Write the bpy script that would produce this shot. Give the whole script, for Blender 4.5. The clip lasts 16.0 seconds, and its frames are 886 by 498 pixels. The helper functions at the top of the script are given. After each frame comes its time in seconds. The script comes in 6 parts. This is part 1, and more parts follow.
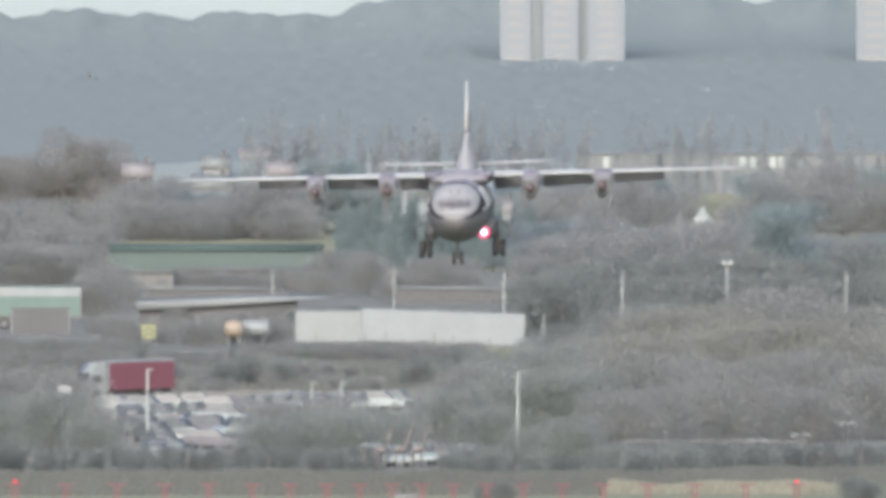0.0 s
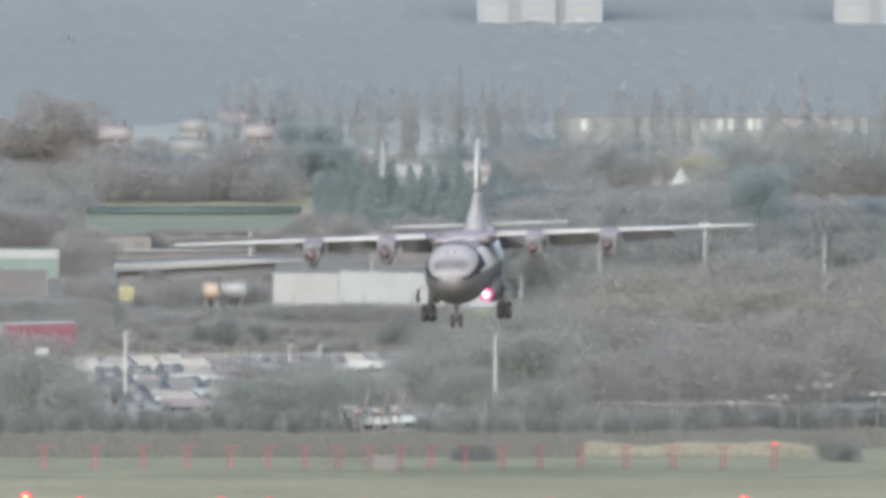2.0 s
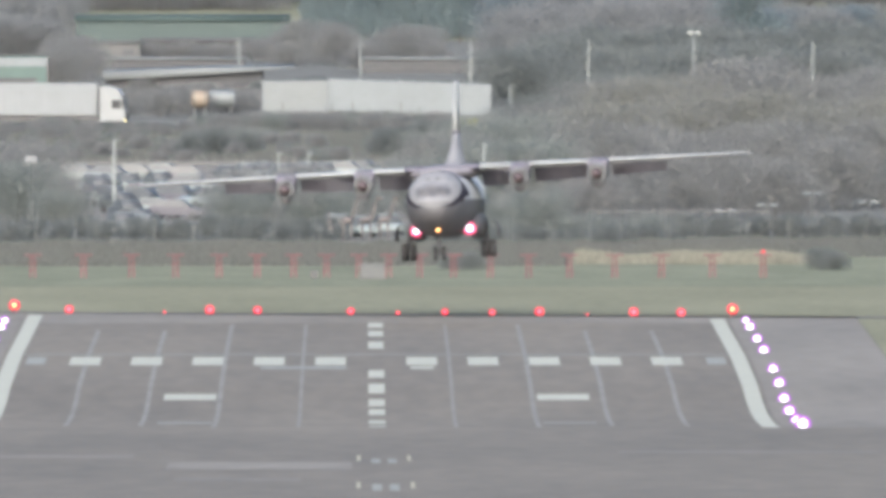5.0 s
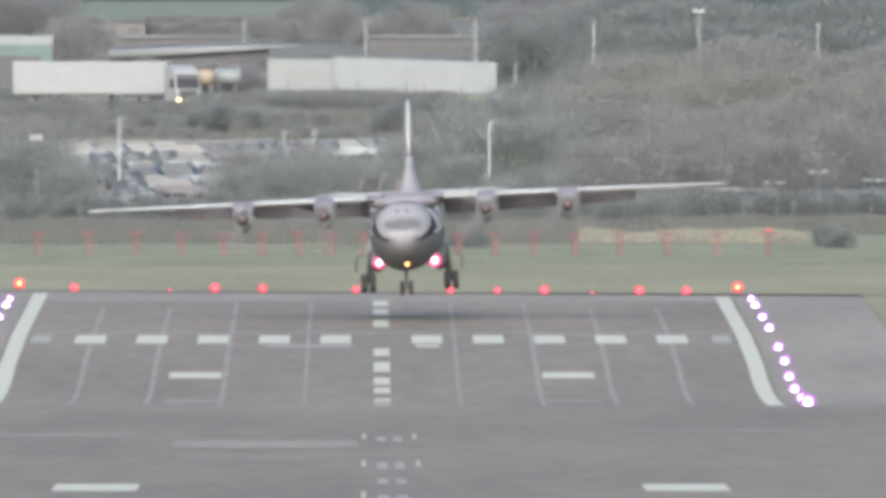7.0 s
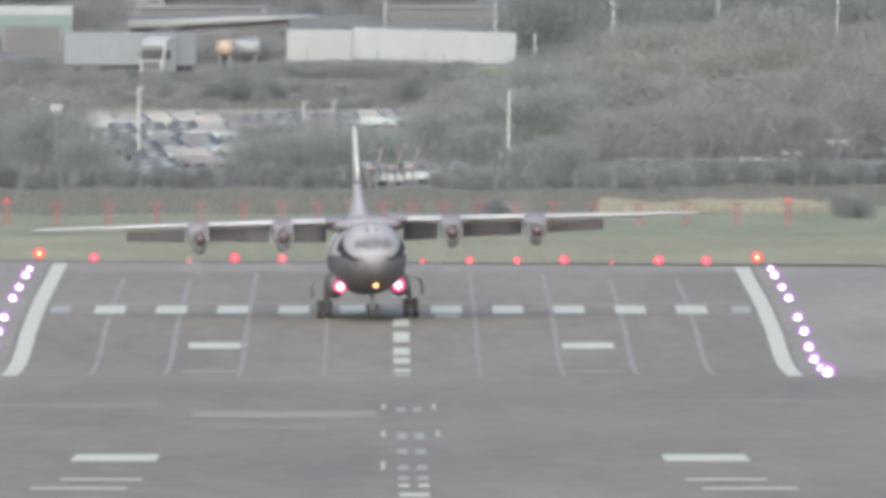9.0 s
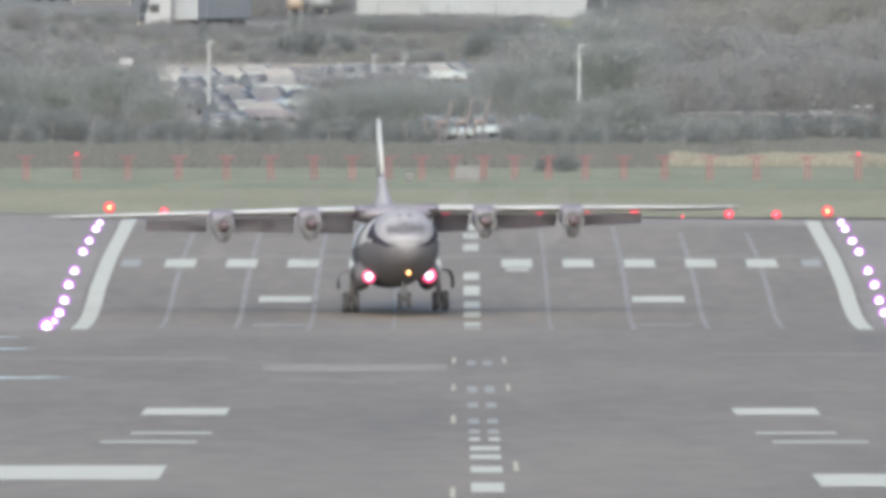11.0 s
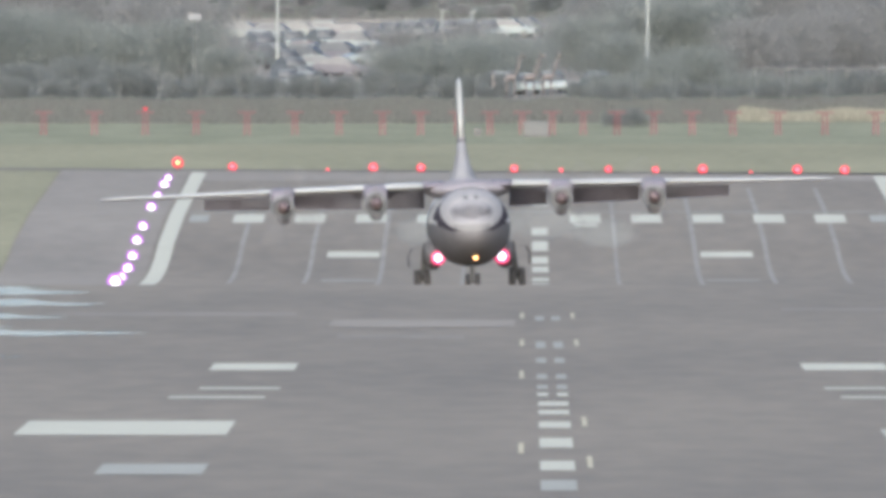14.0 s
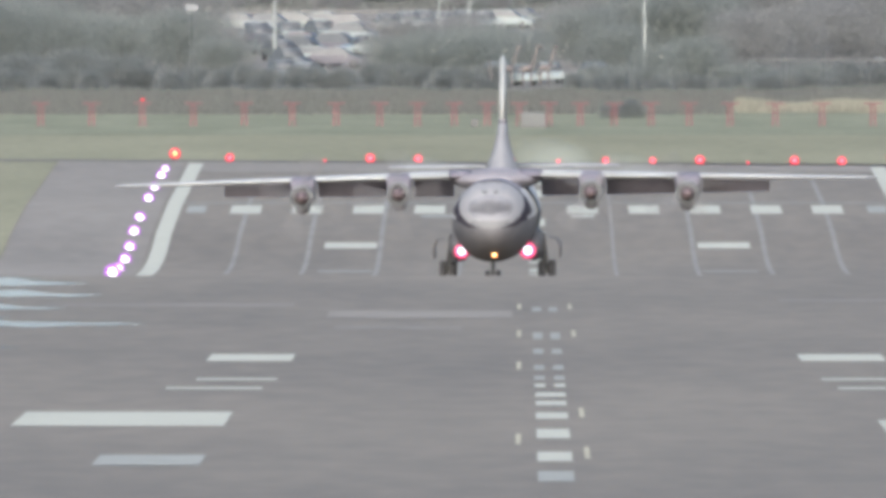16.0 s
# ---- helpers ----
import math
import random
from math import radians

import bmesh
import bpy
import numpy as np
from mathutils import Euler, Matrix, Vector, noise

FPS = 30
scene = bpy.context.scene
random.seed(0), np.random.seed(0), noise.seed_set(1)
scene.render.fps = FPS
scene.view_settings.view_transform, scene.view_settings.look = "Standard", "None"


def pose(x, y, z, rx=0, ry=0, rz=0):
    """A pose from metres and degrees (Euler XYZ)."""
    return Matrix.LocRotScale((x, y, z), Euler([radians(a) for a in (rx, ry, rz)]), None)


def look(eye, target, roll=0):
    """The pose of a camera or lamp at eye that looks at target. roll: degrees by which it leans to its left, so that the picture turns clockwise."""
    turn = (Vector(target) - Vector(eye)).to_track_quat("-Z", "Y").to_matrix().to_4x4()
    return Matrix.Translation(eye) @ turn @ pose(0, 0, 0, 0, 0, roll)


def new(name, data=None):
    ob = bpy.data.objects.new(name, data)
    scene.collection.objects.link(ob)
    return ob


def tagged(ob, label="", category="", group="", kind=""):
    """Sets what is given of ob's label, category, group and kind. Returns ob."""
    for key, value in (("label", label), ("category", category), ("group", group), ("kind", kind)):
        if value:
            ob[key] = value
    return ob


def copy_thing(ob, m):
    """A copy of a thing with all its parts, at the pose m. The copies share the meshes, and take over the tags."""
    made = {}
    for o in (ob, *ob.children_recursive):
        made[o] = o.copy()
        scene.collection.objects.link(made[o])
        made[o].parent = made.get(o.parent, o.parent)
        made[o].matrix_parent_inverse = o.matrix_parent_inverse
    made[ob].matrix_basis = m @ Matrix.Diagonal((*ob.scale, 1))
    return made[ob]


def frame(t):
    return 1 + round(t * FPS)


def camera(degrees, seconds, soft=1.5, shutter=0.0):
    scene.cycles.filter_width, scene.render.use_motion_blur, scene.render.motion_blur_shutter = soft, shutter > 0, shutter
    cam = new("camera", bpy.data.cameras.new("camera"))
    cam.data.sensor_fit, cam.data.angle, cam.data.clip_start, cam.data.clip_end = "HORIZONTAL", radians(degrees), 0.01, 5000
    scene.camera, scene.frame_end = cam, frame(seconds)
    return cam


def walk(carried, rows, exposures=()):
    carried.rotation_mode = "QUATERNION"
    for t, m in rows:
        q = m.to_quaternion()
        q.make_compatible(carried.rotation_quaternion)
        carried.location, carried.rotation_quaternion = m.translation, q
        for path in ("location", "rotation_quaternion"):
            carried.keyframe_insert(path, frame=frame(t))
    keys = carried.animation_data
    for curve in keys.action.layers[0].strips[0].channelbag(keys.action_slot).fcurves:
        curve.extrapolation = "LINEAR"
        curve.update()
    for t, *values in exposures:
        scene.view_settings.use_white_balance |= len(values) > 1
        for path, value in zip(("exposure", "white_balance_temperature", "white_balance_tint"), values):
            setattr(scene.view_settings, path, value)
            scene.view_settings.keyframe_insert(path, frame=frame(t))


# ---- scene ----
# The camera stands on a mound past the near end of the runway and pans with a very long lens.
cam = camera(1.3211, 16.0, soft=4.5, shutter=0.5)
EYE = (-0.85, 0.0, 38.85)
PATH = [
    (0, -0.0719, -0.4989),
    (0.5, -0.0828, -0.5251),
    (1, -0.1102, -0.5305),
    (1.5, -0.0984, -0.5449),
    (2, -0.1052, -0.5554),
    (2.5, -0.1035, -0.6075),
    (3, -0.1039, -0.6715),
    (3.5, -0.1157, -0.7937),
    (3.7, -0.1195, -0.8308),
    (5.8, -0.1241, -0.8522),
    (6, -0.1287, -0.8581),
    (6.5, -0.1321, -0.8564),
    (7, -0.1140, -0.8741),
    (7.5, -0.1047, -0.8772),
    (8, -0.0921, -0.8890),
    (8.2, -0.0972, -0.8949),
    (10.3, -0.0415, -0.9556),
    (10.5, -0.0331, -0.9615),
    (11, 0.0200, -0.9876),
    (11.5, 0.0444, -1.0171),
    (12, 0.0832, -1.0174),
    (12.5, 0.1261, -1.0298),
    (13, 0.1295, -1.0407),
    (13.5, 0.1316, -1.0445),
    (14, 0.1219, -1.0542),
    (14.5, 0.1143, -1.0466),
    (15, 0.1228, -1.0609),
    (15.5, 0.1135, -1.0635),
    (16, 0.1177, -1.0677),
]
walk(cam, [(t, pose(*EYE, 90 + pitch, 0, yaw)) for t, yaw, pitch in PATH], exposures=[(0, 0.92, 6010, 10), (16, 0.92, 6010, 10)])

# ---- world and light: a bright overcast sky ----
world = bpy.data.worlds.new("overcast_sky")
scene.world = world
world.use_nodes = True
wn = world.node_tree.nodes
sky = wn.new("ShaderNodeTexSky")
sky.sky_type, sky.sun_disc = "NISHITA", False
sky.sun_elevation, sky.sun_rotation = radians(26), radians(187)
sky.air_density, sky.dust_density, sky.ozone_density = 1.0, 6.0, 1.0
wn["Background"].inputs["Strength"].default_value = 0.15
world.node_tree.links.new(sky.outputs[0], wn["Background"].inputs["Color"])
sun = new("sun", bpy.data.lights.new("sun", "SUN"))
sun.data.energy, sun.data.angle, sun.data.color = 2.0, radians(75), (0.965, 0.985, 1.0)
sun.matrix_world = look((0, 0, 0), (-math.sin(radians(187)), -math.cos(radians(187)), -math.tan(radians(26))))


# ---- materials ----
def mat(name, base, rough=0.7, metal=0.0, vary=0.25, scale=2.0, fine=18.0, bump=0.2, glow=None, power=0.0, per=None, spec=0.5, tint=None, stretch=(1, 1, 1), thin=0.0):
    """Principled paint with two scales of variation and a fine relief. per: 'island' or 'object' varies whole pieces."""
    m = bpy.data.materials.new(name)
    m.use_nodes = True
    n, l = m.node_tree.nodes, m.node_tree.links
    b = n["Principled BSDF"]
    b.inputs["Roughness"].default_value, b.inputs["Metallic"].default_value = rough, metal
    b.inputs["Specular IOR Level"].default_value = spec
    tc, mp = n.new("ShaderNodeTexCoord"), n.new("ShaderNodeMapping")
    mp.inputs["Scale"].default_value = stretch
    l.new(tc.outputs["Object"], mp.inputs[0])
    big, small = n.new("ShaderNodeTexNoise"), n.new("ShaderNodeTexNoise")
    for node, s in ((big, scale), (small, fine)):
        node.inputs["Scale"].default_value, node.inputs["Detail"].default_value = s, 4
        l.new(mp.outputs[0], node.inputs["Vector"])
    add = n.new("ShaderNodeMath")
    add.operation = "MULTIPLY_ADD"
    add.inputs[1].default_value = 0.6
    l.new(small.outputs[0], add.inputs[0])
    sc = n.new("ShaderNodeMath")
    sc.operation = "MULTIPLY"
    sc.inputs[1].default_value = 0.8
    l.new(big.outputs[0], sc.inputs[0])
    l.new(sc.outputs[0], add.inputs[2])
    source = add
    if per:
        rnd = n.new("ShaderNodeNewGeometry") if per == "island" else n.new("ShaderNodeObjectInfo")
        mix = n.new("ShaderNodeMath")
        mix.operation = "MULTIPLY_ADD"
        mix.inputs[1].default_value = 0.55
        l.new(rnd.outputs["Random Per Island" if per == "island" else "Random"], mix.inputs[0])
        half = n.new("ShaderNodeMath")
        half.operation = "MULTIPLY"
        half.inputs[1].default_value = 0.62
        l.new(add.outputs[0], half.inputs[0])
        l.new(half.outputs[0], mix.inputs[2])
        source = mix
    ramp = n.new("ShaderNodeValToRGB")
    ramp.color_ramp.elements[0].position, ramp.color_ramp.elements[1].position = 0.35, 1.0
    lo = [c * (1 - vary) for c in base]
    hi = [min(1, c * (1 + vary)) for c in (tint or base)]
    ramp.color_ramp.elements[0].color, ramp.color_ramp.elements[1].color = (*lo, 1), (*hi, 1)
    l.new(source.outputs[0], ramp.inputs[0])
    l.new(ramp.outputs[0], b.inputs["Base Color"])
    if thin:
        tr, mx = n.new("ShaderNodeBsdfTranslucent"), n.new("ShaderNodeMixShader")
        mx.inputs[0].default_value = thin
        l.new(ramp.outputs[0], tr.inputs["Color"])
        l.new(b.outputs[0], mx.inputs[1])
        l.new(tr.outputs[0], mx.inputs[2])
        l.new(mx.outputs[0], n["Material Output"].inputs["Surface"])
    if bump:
        bp = n.new("ShaderNodeBump")
        bp.inputs["Strength"].default_value, bp.inputs["Distance"].default_value = bump, 0.02
        l.new(small.outputs[0], bp.inputs["Height"])
        l.new(bp.outputs[0], b.inputs["Normal"])
    if glow:
        b.inputs["Emission Color"].default_value, b.inputs["Emission Strength"].default_value = (*glow, 1), power
    return m


M = {}
M["asphalt"] = mat("asphalt", (0.134, 0.1145, 0.0875), 0.66, vary=0.36, scale=0.06, fine=0.8, bump=0.15, spec=0.4, stretch=(1, 0.1, 1))
M["asphalt_worn"] = mat("worn_asphalt", (0.176, 0.16, 0.138), 0.68, vary=0.25, scale=0.08, fine=0.7, bump=0.15, spec=0.25, stretch=(1, 0.15, 1))
M["joint"] = mat("sealed_joint", (0.178, 0.168, 0.145), 0.65, vary=0.35, scale=0.1, fine=0.5)
M["paint_white"] = mat("runway_white_paint", (0.345, 0.35, 0.297), 0.7, vary=0.16, scale=0.9, fine=6)
M["paint_faded"] = mat("faded_white_paint", (0.225, 0.232, 0.212), 0.75, vary=0.25, scale=0.9, fine=6)
M["paint_thin"] = mat("thin_worn_white_paint", (0.19, 0.19, 0.172), 0.75, vary=0.3, scale=0.5, fine=3)
M["paint_yellow"] = mat("faded_yellow_paint", (0.33, 0.31, 0.23), 0.75, vary=0.25, scale=0.9, fine=6)
M["grass"] = mat("mown_grass", (0.169, 0.173, 0.122), 0.95, vary=0.22, scale=0.06, fine=1.1, bump=0.4, spec=0.1, tint=(0.195, 0.195, 0.14), stretch=(1, 0.25, 1))
M["grass_deep"] = mat("long_green_grass", (0.142, 0.158, 0.111), 0.95, vary=0.22, scale=0.2, fine=1.5, bump=0.4, spec=0.1, tint=(0.172, 0.18, 0.132), stretch=(1, 0.25, 1))
M["dry_grass"] = mat("dry_grass", (0.225, 0.222, 0.186), 0.95, vary=0.2, scale=0.5, fine=5, bump=0, spec=0.1, per="island", thin=0.4)
M["rough_ground"] = mat("rough_ground", (0.138, 0.14, 0.131), 0.95, vary=0.3, scale=0.25, fine=1.2, bump=0.4, spec=0.1)
M["concrete"] = mat("pale_concrete", (0.108, 0.11, 0.111), 0.85, vary=0.14, scale=0.7, fine=7)
M["puddle"] = mat("rain_water", (0.05, 0.05, 0.05), 0.14, vary=0.1, bump=0.0, spec=0.6)
M["red_paint"] = mat("aviation_red_paint", (0.178, 0.07, 0.079), 0.6, vary=0.12, scale=2)
M["red_lamp"] = mat("red_lamp_and_halo", (0.3, 0.02, 0.03), 0.5, glow=(1.0, 0.02, 0.06), power=0.4, bump=0)
M["red_core"] = mat("red_lamp_core", (0.5, 0.1, 0.12), 0.5, glow=(1.0, 0.11, 0.17), power=1.1, bump=0)
M["orange_lamp"] = mat("orange_lamp_core", (0.9, 0.4, 0.2), 0.3, glow=(1.0, 0.3, 0.06), power=1.2, bump=0)
M["white_lamp"] = mat("white_lamp_glass", (0.9, 0.9, 0.9), 0.2, glow=(1.0, 0.93, 1.0), power=1.4, bump=0)
# Violet and pink glows are added to stand in for halos round lamps.
M["violet_halo"] = mat("violet_halo_ring", (0.12, 0.05, 0.15), 0.6, glow=(0.42, 0.1, 0.62), power=0.5, bump=0)
M["pink_halo"] = mat("pink_halo_ring", (0.4, 0.04, 0.1), 0.5, glow=(1.0, 0.07, 0.2), power=0.75, bump=0)
M["warm_lamp"] = mat("warm_lamp_glass", (0.9, 0.8, 0.5), 0.3, glow=(1.0, 0.75, 0.25), power=2.0, bump=0)
M["pale_light"] = mat("lit_window_glass", (0.2, 0.225, 0.22), 0.4, glow=(0.75, 0.95, 0.88), power=0.045, bump=0)
M["dark_metal"] = mat("dark_metal", (0.075, 0.077, 0.08), 0.55, 0.2, scale=3)
M["galvanised"] = mat("galvanised_steel", (0.095, 0.102, 0.105), 0.6, 0.1, vary=0.15, scale=2)
M["pole_white"] = mat("white_painted_pole", (0.215, 0.235, 0.232), 0.5, vary=0.1)
M["hull_pale"] = mat("pale_aircraft_paint", (0.222, 0.222, 0.232), 0.7, vary=0.14, scale=0.6, fine=5, bump=0.04)
M["hull_grey"] = mat("lilac_grey_aircraft_paint", (0.172, 0.165, 0.184), 0.65, vary=0.16, scale=0.6, fine=5, bump=0.04)
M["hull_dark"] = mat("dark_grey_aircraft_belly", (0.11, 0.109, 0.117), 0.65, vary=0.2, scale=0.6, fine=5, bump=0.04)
M["wing_edge"] = mat("bright_leading_edge", (0.32, 0.33, 0.325), 0.45, vary=0.1, scale=1, bump=0.03)
M["livery_dark"] = mat("dark_violet_livery_band", (0.034, 0.03, 0.04), 0.75, spec=0.15, vary=0.2, scale=0.6, fine=5, bump=0.04)
M["hull_white"] = mat("white_fuselage_side", (0.43, 0.435, 0.435), 0.6, vary=0.1, scale=0.6, fine=5, bump=0.04)
M["wing_root"] = mat("violet_grey_wing_root", (0.14, 0.132, 0.158), 0.6, vary=0.15, scale=0.6, fine=4, bump=0.04)
M["wing_under"] = mat("grey_wing_underside", (0.3, 0.292, 0.345), 0.6, vary=0.18, scale=0.5, fine=4, bump=0.04)
M["nacelle"] = mat("dull_grey_nacelle", (0.115, 0.122, 0.13), 0.6, vary=0.15, scale=1, fine=5, bump=0.04)
M["spinner"] = mat("brick_red_spinner", (0.1, 0.075, 0.078), 0.5, vary=0.15)
M["tyre"] = mat("black_tyre_rubber", (0.032, 0.032, 0.034), 0.85, vary=0.2, scale=4)
# Chin glass, its colour darkened to offset the light caught by the nose.
M["chin_glass"] = mat("darkened_chin_glass", (0.165, 0.168, 0.176), 0.8, spec=0.1, vary=0.1, bump=0)
M["cockpit_glass"] = mat("blue_grey_cockpit_glass", (0.2, 0.202, 0.22), 0.8, spec=0.1, vary=0.1, bump=0)
M["blade"] = mat("propeller_blade", (0.14, 0.14, 0.147), 0.5, vary=0.1)
# Vehicle whites are lowered to grey to keep the narrow contrast of haze.
M["white_van"] = mat("dimmed_white_bodywork", (0.165, 0.182, 0.196), 0.4, vary=0.1, scale=0.8, fine=5, bump=0.03)
M["cab_white"] = mat("white_cab_paint", (0.215, 0.228, 0.236), 0.45, vary=0.08, scale=0.8, fine=5, bump=0.03)
M["trailer_white"] = mat("dimmed_white_trailer", (0.148, 0.168, 0.18), 0.5, vary=0.14, scale=0.5, fine=4, bump=0.05)
M["trailer_cream"] = mat("cream_trailer_panel", (0.15, 0.166, 0.173), 0.5, vary=0.14, scale=0.5, fine=4)
M["red_truck"] = mat("red_curtain_side", (0.074, 0.024, 0.038), 0.6, vary=0.14, scale=0.6)
M["green_truck"] = mat("green_curtain_side", (0.07, 0.11, 0.102), 0.6, vary=0.14, scale=0.6)
M["green_clad"] = mat("green_steel_cladding", (0.057, 0.081, 0.079), 0.7, vary=0.08, scale=0.3, fine=3)
M["brown_wall"] = mat("brown_brick_wall", (0.076, 0.078, 0.082), 0.85, vary=0.15, scale=0.4, fine=4)
# Cladding green, darkened to cancel the extra light falling on the roof.
M["green_roof"] = mat("darkened_green_roof_sheets", (0.046, 0.066, 0.063), 0.75, vary=0.1, scale=0.3, fine=3, spec=0.2)
M["roof_pale"] = mat("pale_roof_sheeting", (0.14, 0.152, 0.155), 0.7, vary=0.1, scale=0.2, fine=2)
M["orange"] = mat("orange_tank_paint", (0.2, 0.165, 0.128), 0.6, vary=0.12)
M["hi_yellow"] = mat("fluorescent_yellow_panel", (0.2, 0.21, 0.09), 0.6, vary=0.1)
M["car_glass"] = mat("dark_car_glass", (0.04, 0.043, 0.047), 0.4, bump=0, spec=0.2)
M["house_glass"] = mat("dull_window_glass", (0.075, 0.08, 0.085), 0.4, bump=0, spec=0.2)
# Cabin glass is lightened to give the cars a hazy low contrast.
M["cabin_glass"] = mat("haze_paled_car_glass", (0.085, 0.092, 0.1), 0.35, bump=0, spec=0.3)
M["soil"] = mat("dark_edge_strip", (0.085, 0.083, 0.075), 0.95, vary=0.2, scale=0.5, fine=3)
M["pink_roof"] = mat("pink_tiled_roof", (0.165, 0.158, 0.166), 0.85, vary=0.1, scale=0.6)
M["house_wall"] = mat("rendered_house_wall", (0.175, 0.184, 0.192), 0.9, vary=0.1, scale=0.4)
M["tower_wall"] = mat("tower_concrete_panels", (0.152, 0.17, 0.188), 0.85, vary=0.05, scale=0.2, fine=2)
# Tower wall colour darkened for the shade in the set-back bays.
M["tower_recess"] = mat("shaded_tower_recess", (0.138, 0.154, 0.168), 0.85, vary=0.06, scale=0.2, fine=2)
# Haze in the colour: window tone kept close to the wall's.
M["window_haze"] = mat("haze_paled_window_glass", (0.155, 0.161, 0.168), 0.3, vary=0.05, bump=0)
M["office_wall"] = mat("dim_office_wall", (0.128, 0.138, 0.144), 0.9, vary=0.1, scale=0.3, fine=2)
M["bark"] = mat("grey_brown_bark", (0.17, 0.16, 0.152), 0.9, vary=0.2, scale=1.5, fine=9)
# Leaf bases sit well above real foliage, lifted and greyed to paint in haze.
M["leaf_green"] = mat("hazed_green_leaves", (0.25, 0.277, 0.262), 0.9, vary=0.05, scale=0.25, fine=1.2, per="island", bump=0, spec=0.2, tint=(0.285, 0.303, 0.286), thin=0.62)
M["leaf_dark"] = mat("hazed_dark_evergreen_leaves", (0.215, 0.232, 0.226), 0.9, vary=0.05, scale=0.25, fine=1.2, per="island", bump=0, spec=0.2, tint=(0.24, 0.256, 0.25), thin=0.62)
M["leaf_brown"] = mat("hazed_autumn_brown_leaves", (0.27, 0.274, 0.27), 0.9, vary=0.05, scale=0.25, fine=1.2, per="island", bump=0, spec=0.2, tint=(0.298, 0.3, 0.292), thin=0.62)
M["leaf_olive"] = mat("hazed_olive_autumn_leaves", (0.268, 0.27, 0.246), 0.9, vary=0.05, scale=0.25, fine=1.2, per="island", bump=0, spec=0.2, tint=(0.29, 0.29, 0.262), thin=0.62)
# Far leaves are a paler, bluer copy: haze mixed into their colour.
M["leaf_far_brown"] = mat("haze_paled_autumn_leaves", (0.283, 0.292, 0.294), 0.9, vary=0.05, scale=0.25, fine=1.2, per="island", bump=0, spec=0.2, tint=(0.305, 0.31, 0.308), thin=0.62)
M["leaf_far_green"] = mat("haze_paled_evergreen_leaves", (0.228, 0.272, 0.295), 0.9, vary=0.05, scale=0.25, fine=1.2, per="island", bump=0, spec=0.2, tint=(0.251, 0.292, 0.311), thin=0.62)
M["rough_blades"] = mat("brown_rough_grass", (0.12, 0.126, 0.12), 0.95, vary=0.2, scale=0.5, fine=5, bump=0, spec=0.1, per="island", thin=0.4)
M["leaf_tree_brown"] = mat("hazed_russet_autumn_leaves", (0.28, 0.277, 0.27), 0.9, vary=0.05, scale=0.25, fine=1.2, per="island", bump=0, spec=0.2, tint=(0.31, 0.302, 0.29), thin=0.62)
M["leaf_tree_dark"] = mat("hazed_deep_evergreen_leaves", (0.254, 0.312, 0.319), 0.9, vary=0.05, scale=0.25, fine=1.2, per="island", bump=0, spec=0.2, tint=(0.282, 0.336, 0.342), thin=0.62)
M["twig"] = mat("bare_twigs", (0.24, 0.246, 0.246), 0.9, vary=0.1, scale=0.4, per="island", bump=0, spec=0.2, thin=0.4)
# Blue-grey haze is painted into the far hill's wood and poplar colours.
M["far_wood"] = mat("haze_tinted_bare_woodland", (0.365, 0.415, 0.44), 0.95, vary=0.05, scale=0.03, fine=0.2, per="island", bump=0, spec=0.1, thin=0.6)
M["far_poplar"] = mat("haze_tinted_bare_poplars", (0.225, 0.24, 0.25), 0.95, vary=0.06, scale=0.05, fine=0.5, per="island", bump=0, spec=0.1, thin=0.4)
# A faint glow is added so the backdrop sheet reads as bright sky.
M["sky_sheet"] = mat("glowing_sky_sheet", (0.265, 0.315, 0.345), 1.0, glow=(0.86, 0.9, 0.89), power=0.07, vary=0.05, scale=0.02, fine=0.08, bump=0, spec=0.0)


# ---- mesh helpers ----
def part(name, bm, material, parent=None, label=""):
    me = bpy.data.meshes.new(name)
    bm.to_mesh(me)
    bm.free()
    for m in material if isinstance(material, (list, tuple)) else [material]:
        me.materials.append(m)
    ob = new(name, me)
    ob.parent = parent
    if label:
        tagged(ob, label)
    return ob


def thing(name, label, category, group="", at=(0, 0, 0), turn=0.0):
    ob = new(name)
    ob.matrix_world = pose(*at, 0, 0, turn)
    return tagged(ob, label, category, group)


def box(bm, c, s, bevel=0.0, turn=None, slot=0):
    r = bmesh.ops.create_cube(bm, size=1)
    vs = r["verts"]
    bmesh.ops.scale(bm, vec=s, verts=vs)
    if bevel:
        es = {e for v in vs for e in v.link_edges}
        r2 = bmesh.ops.bevel(bm, geom=list(es), offset=bevel, segments=2, affect="EDGES", profile=0.6)
        vs = list({v for f in r2["faces"] for v in f.verts} | {v for v in vs if v.is_valid})
    if turn:
        bmesh.ops.rotate(bm, cent=(0, 0, 0), matrix=Euler([radians(a) for a in turn]).to_matrix(), verts=vs)
    bmesh.ops.translate(bm, vec=c, verts=vs)
    if slot:
        for f in {f for v in vs for f in v.link_faces}:
            f.material_index = slot
    return vs


def rod(bm, a, b, r1, r2=None, seg=8):
    a, b = Vector(a), Vector(b)
    d = b - a
    r = bmesh.ops.create_cone(bm, cap_ends=True, segments=seg, radius1=r1, radius2=r1 if r2 is None else r2, depth=d.length)
    m = Matrix.Translation((a + b) / 2) @ d.to_track_quat("Z", "Y").to_matrix().to_4x4()
    bmesh.ops.transform(bm, matrix=m, verts=r["verts"])
    return r["verts"]


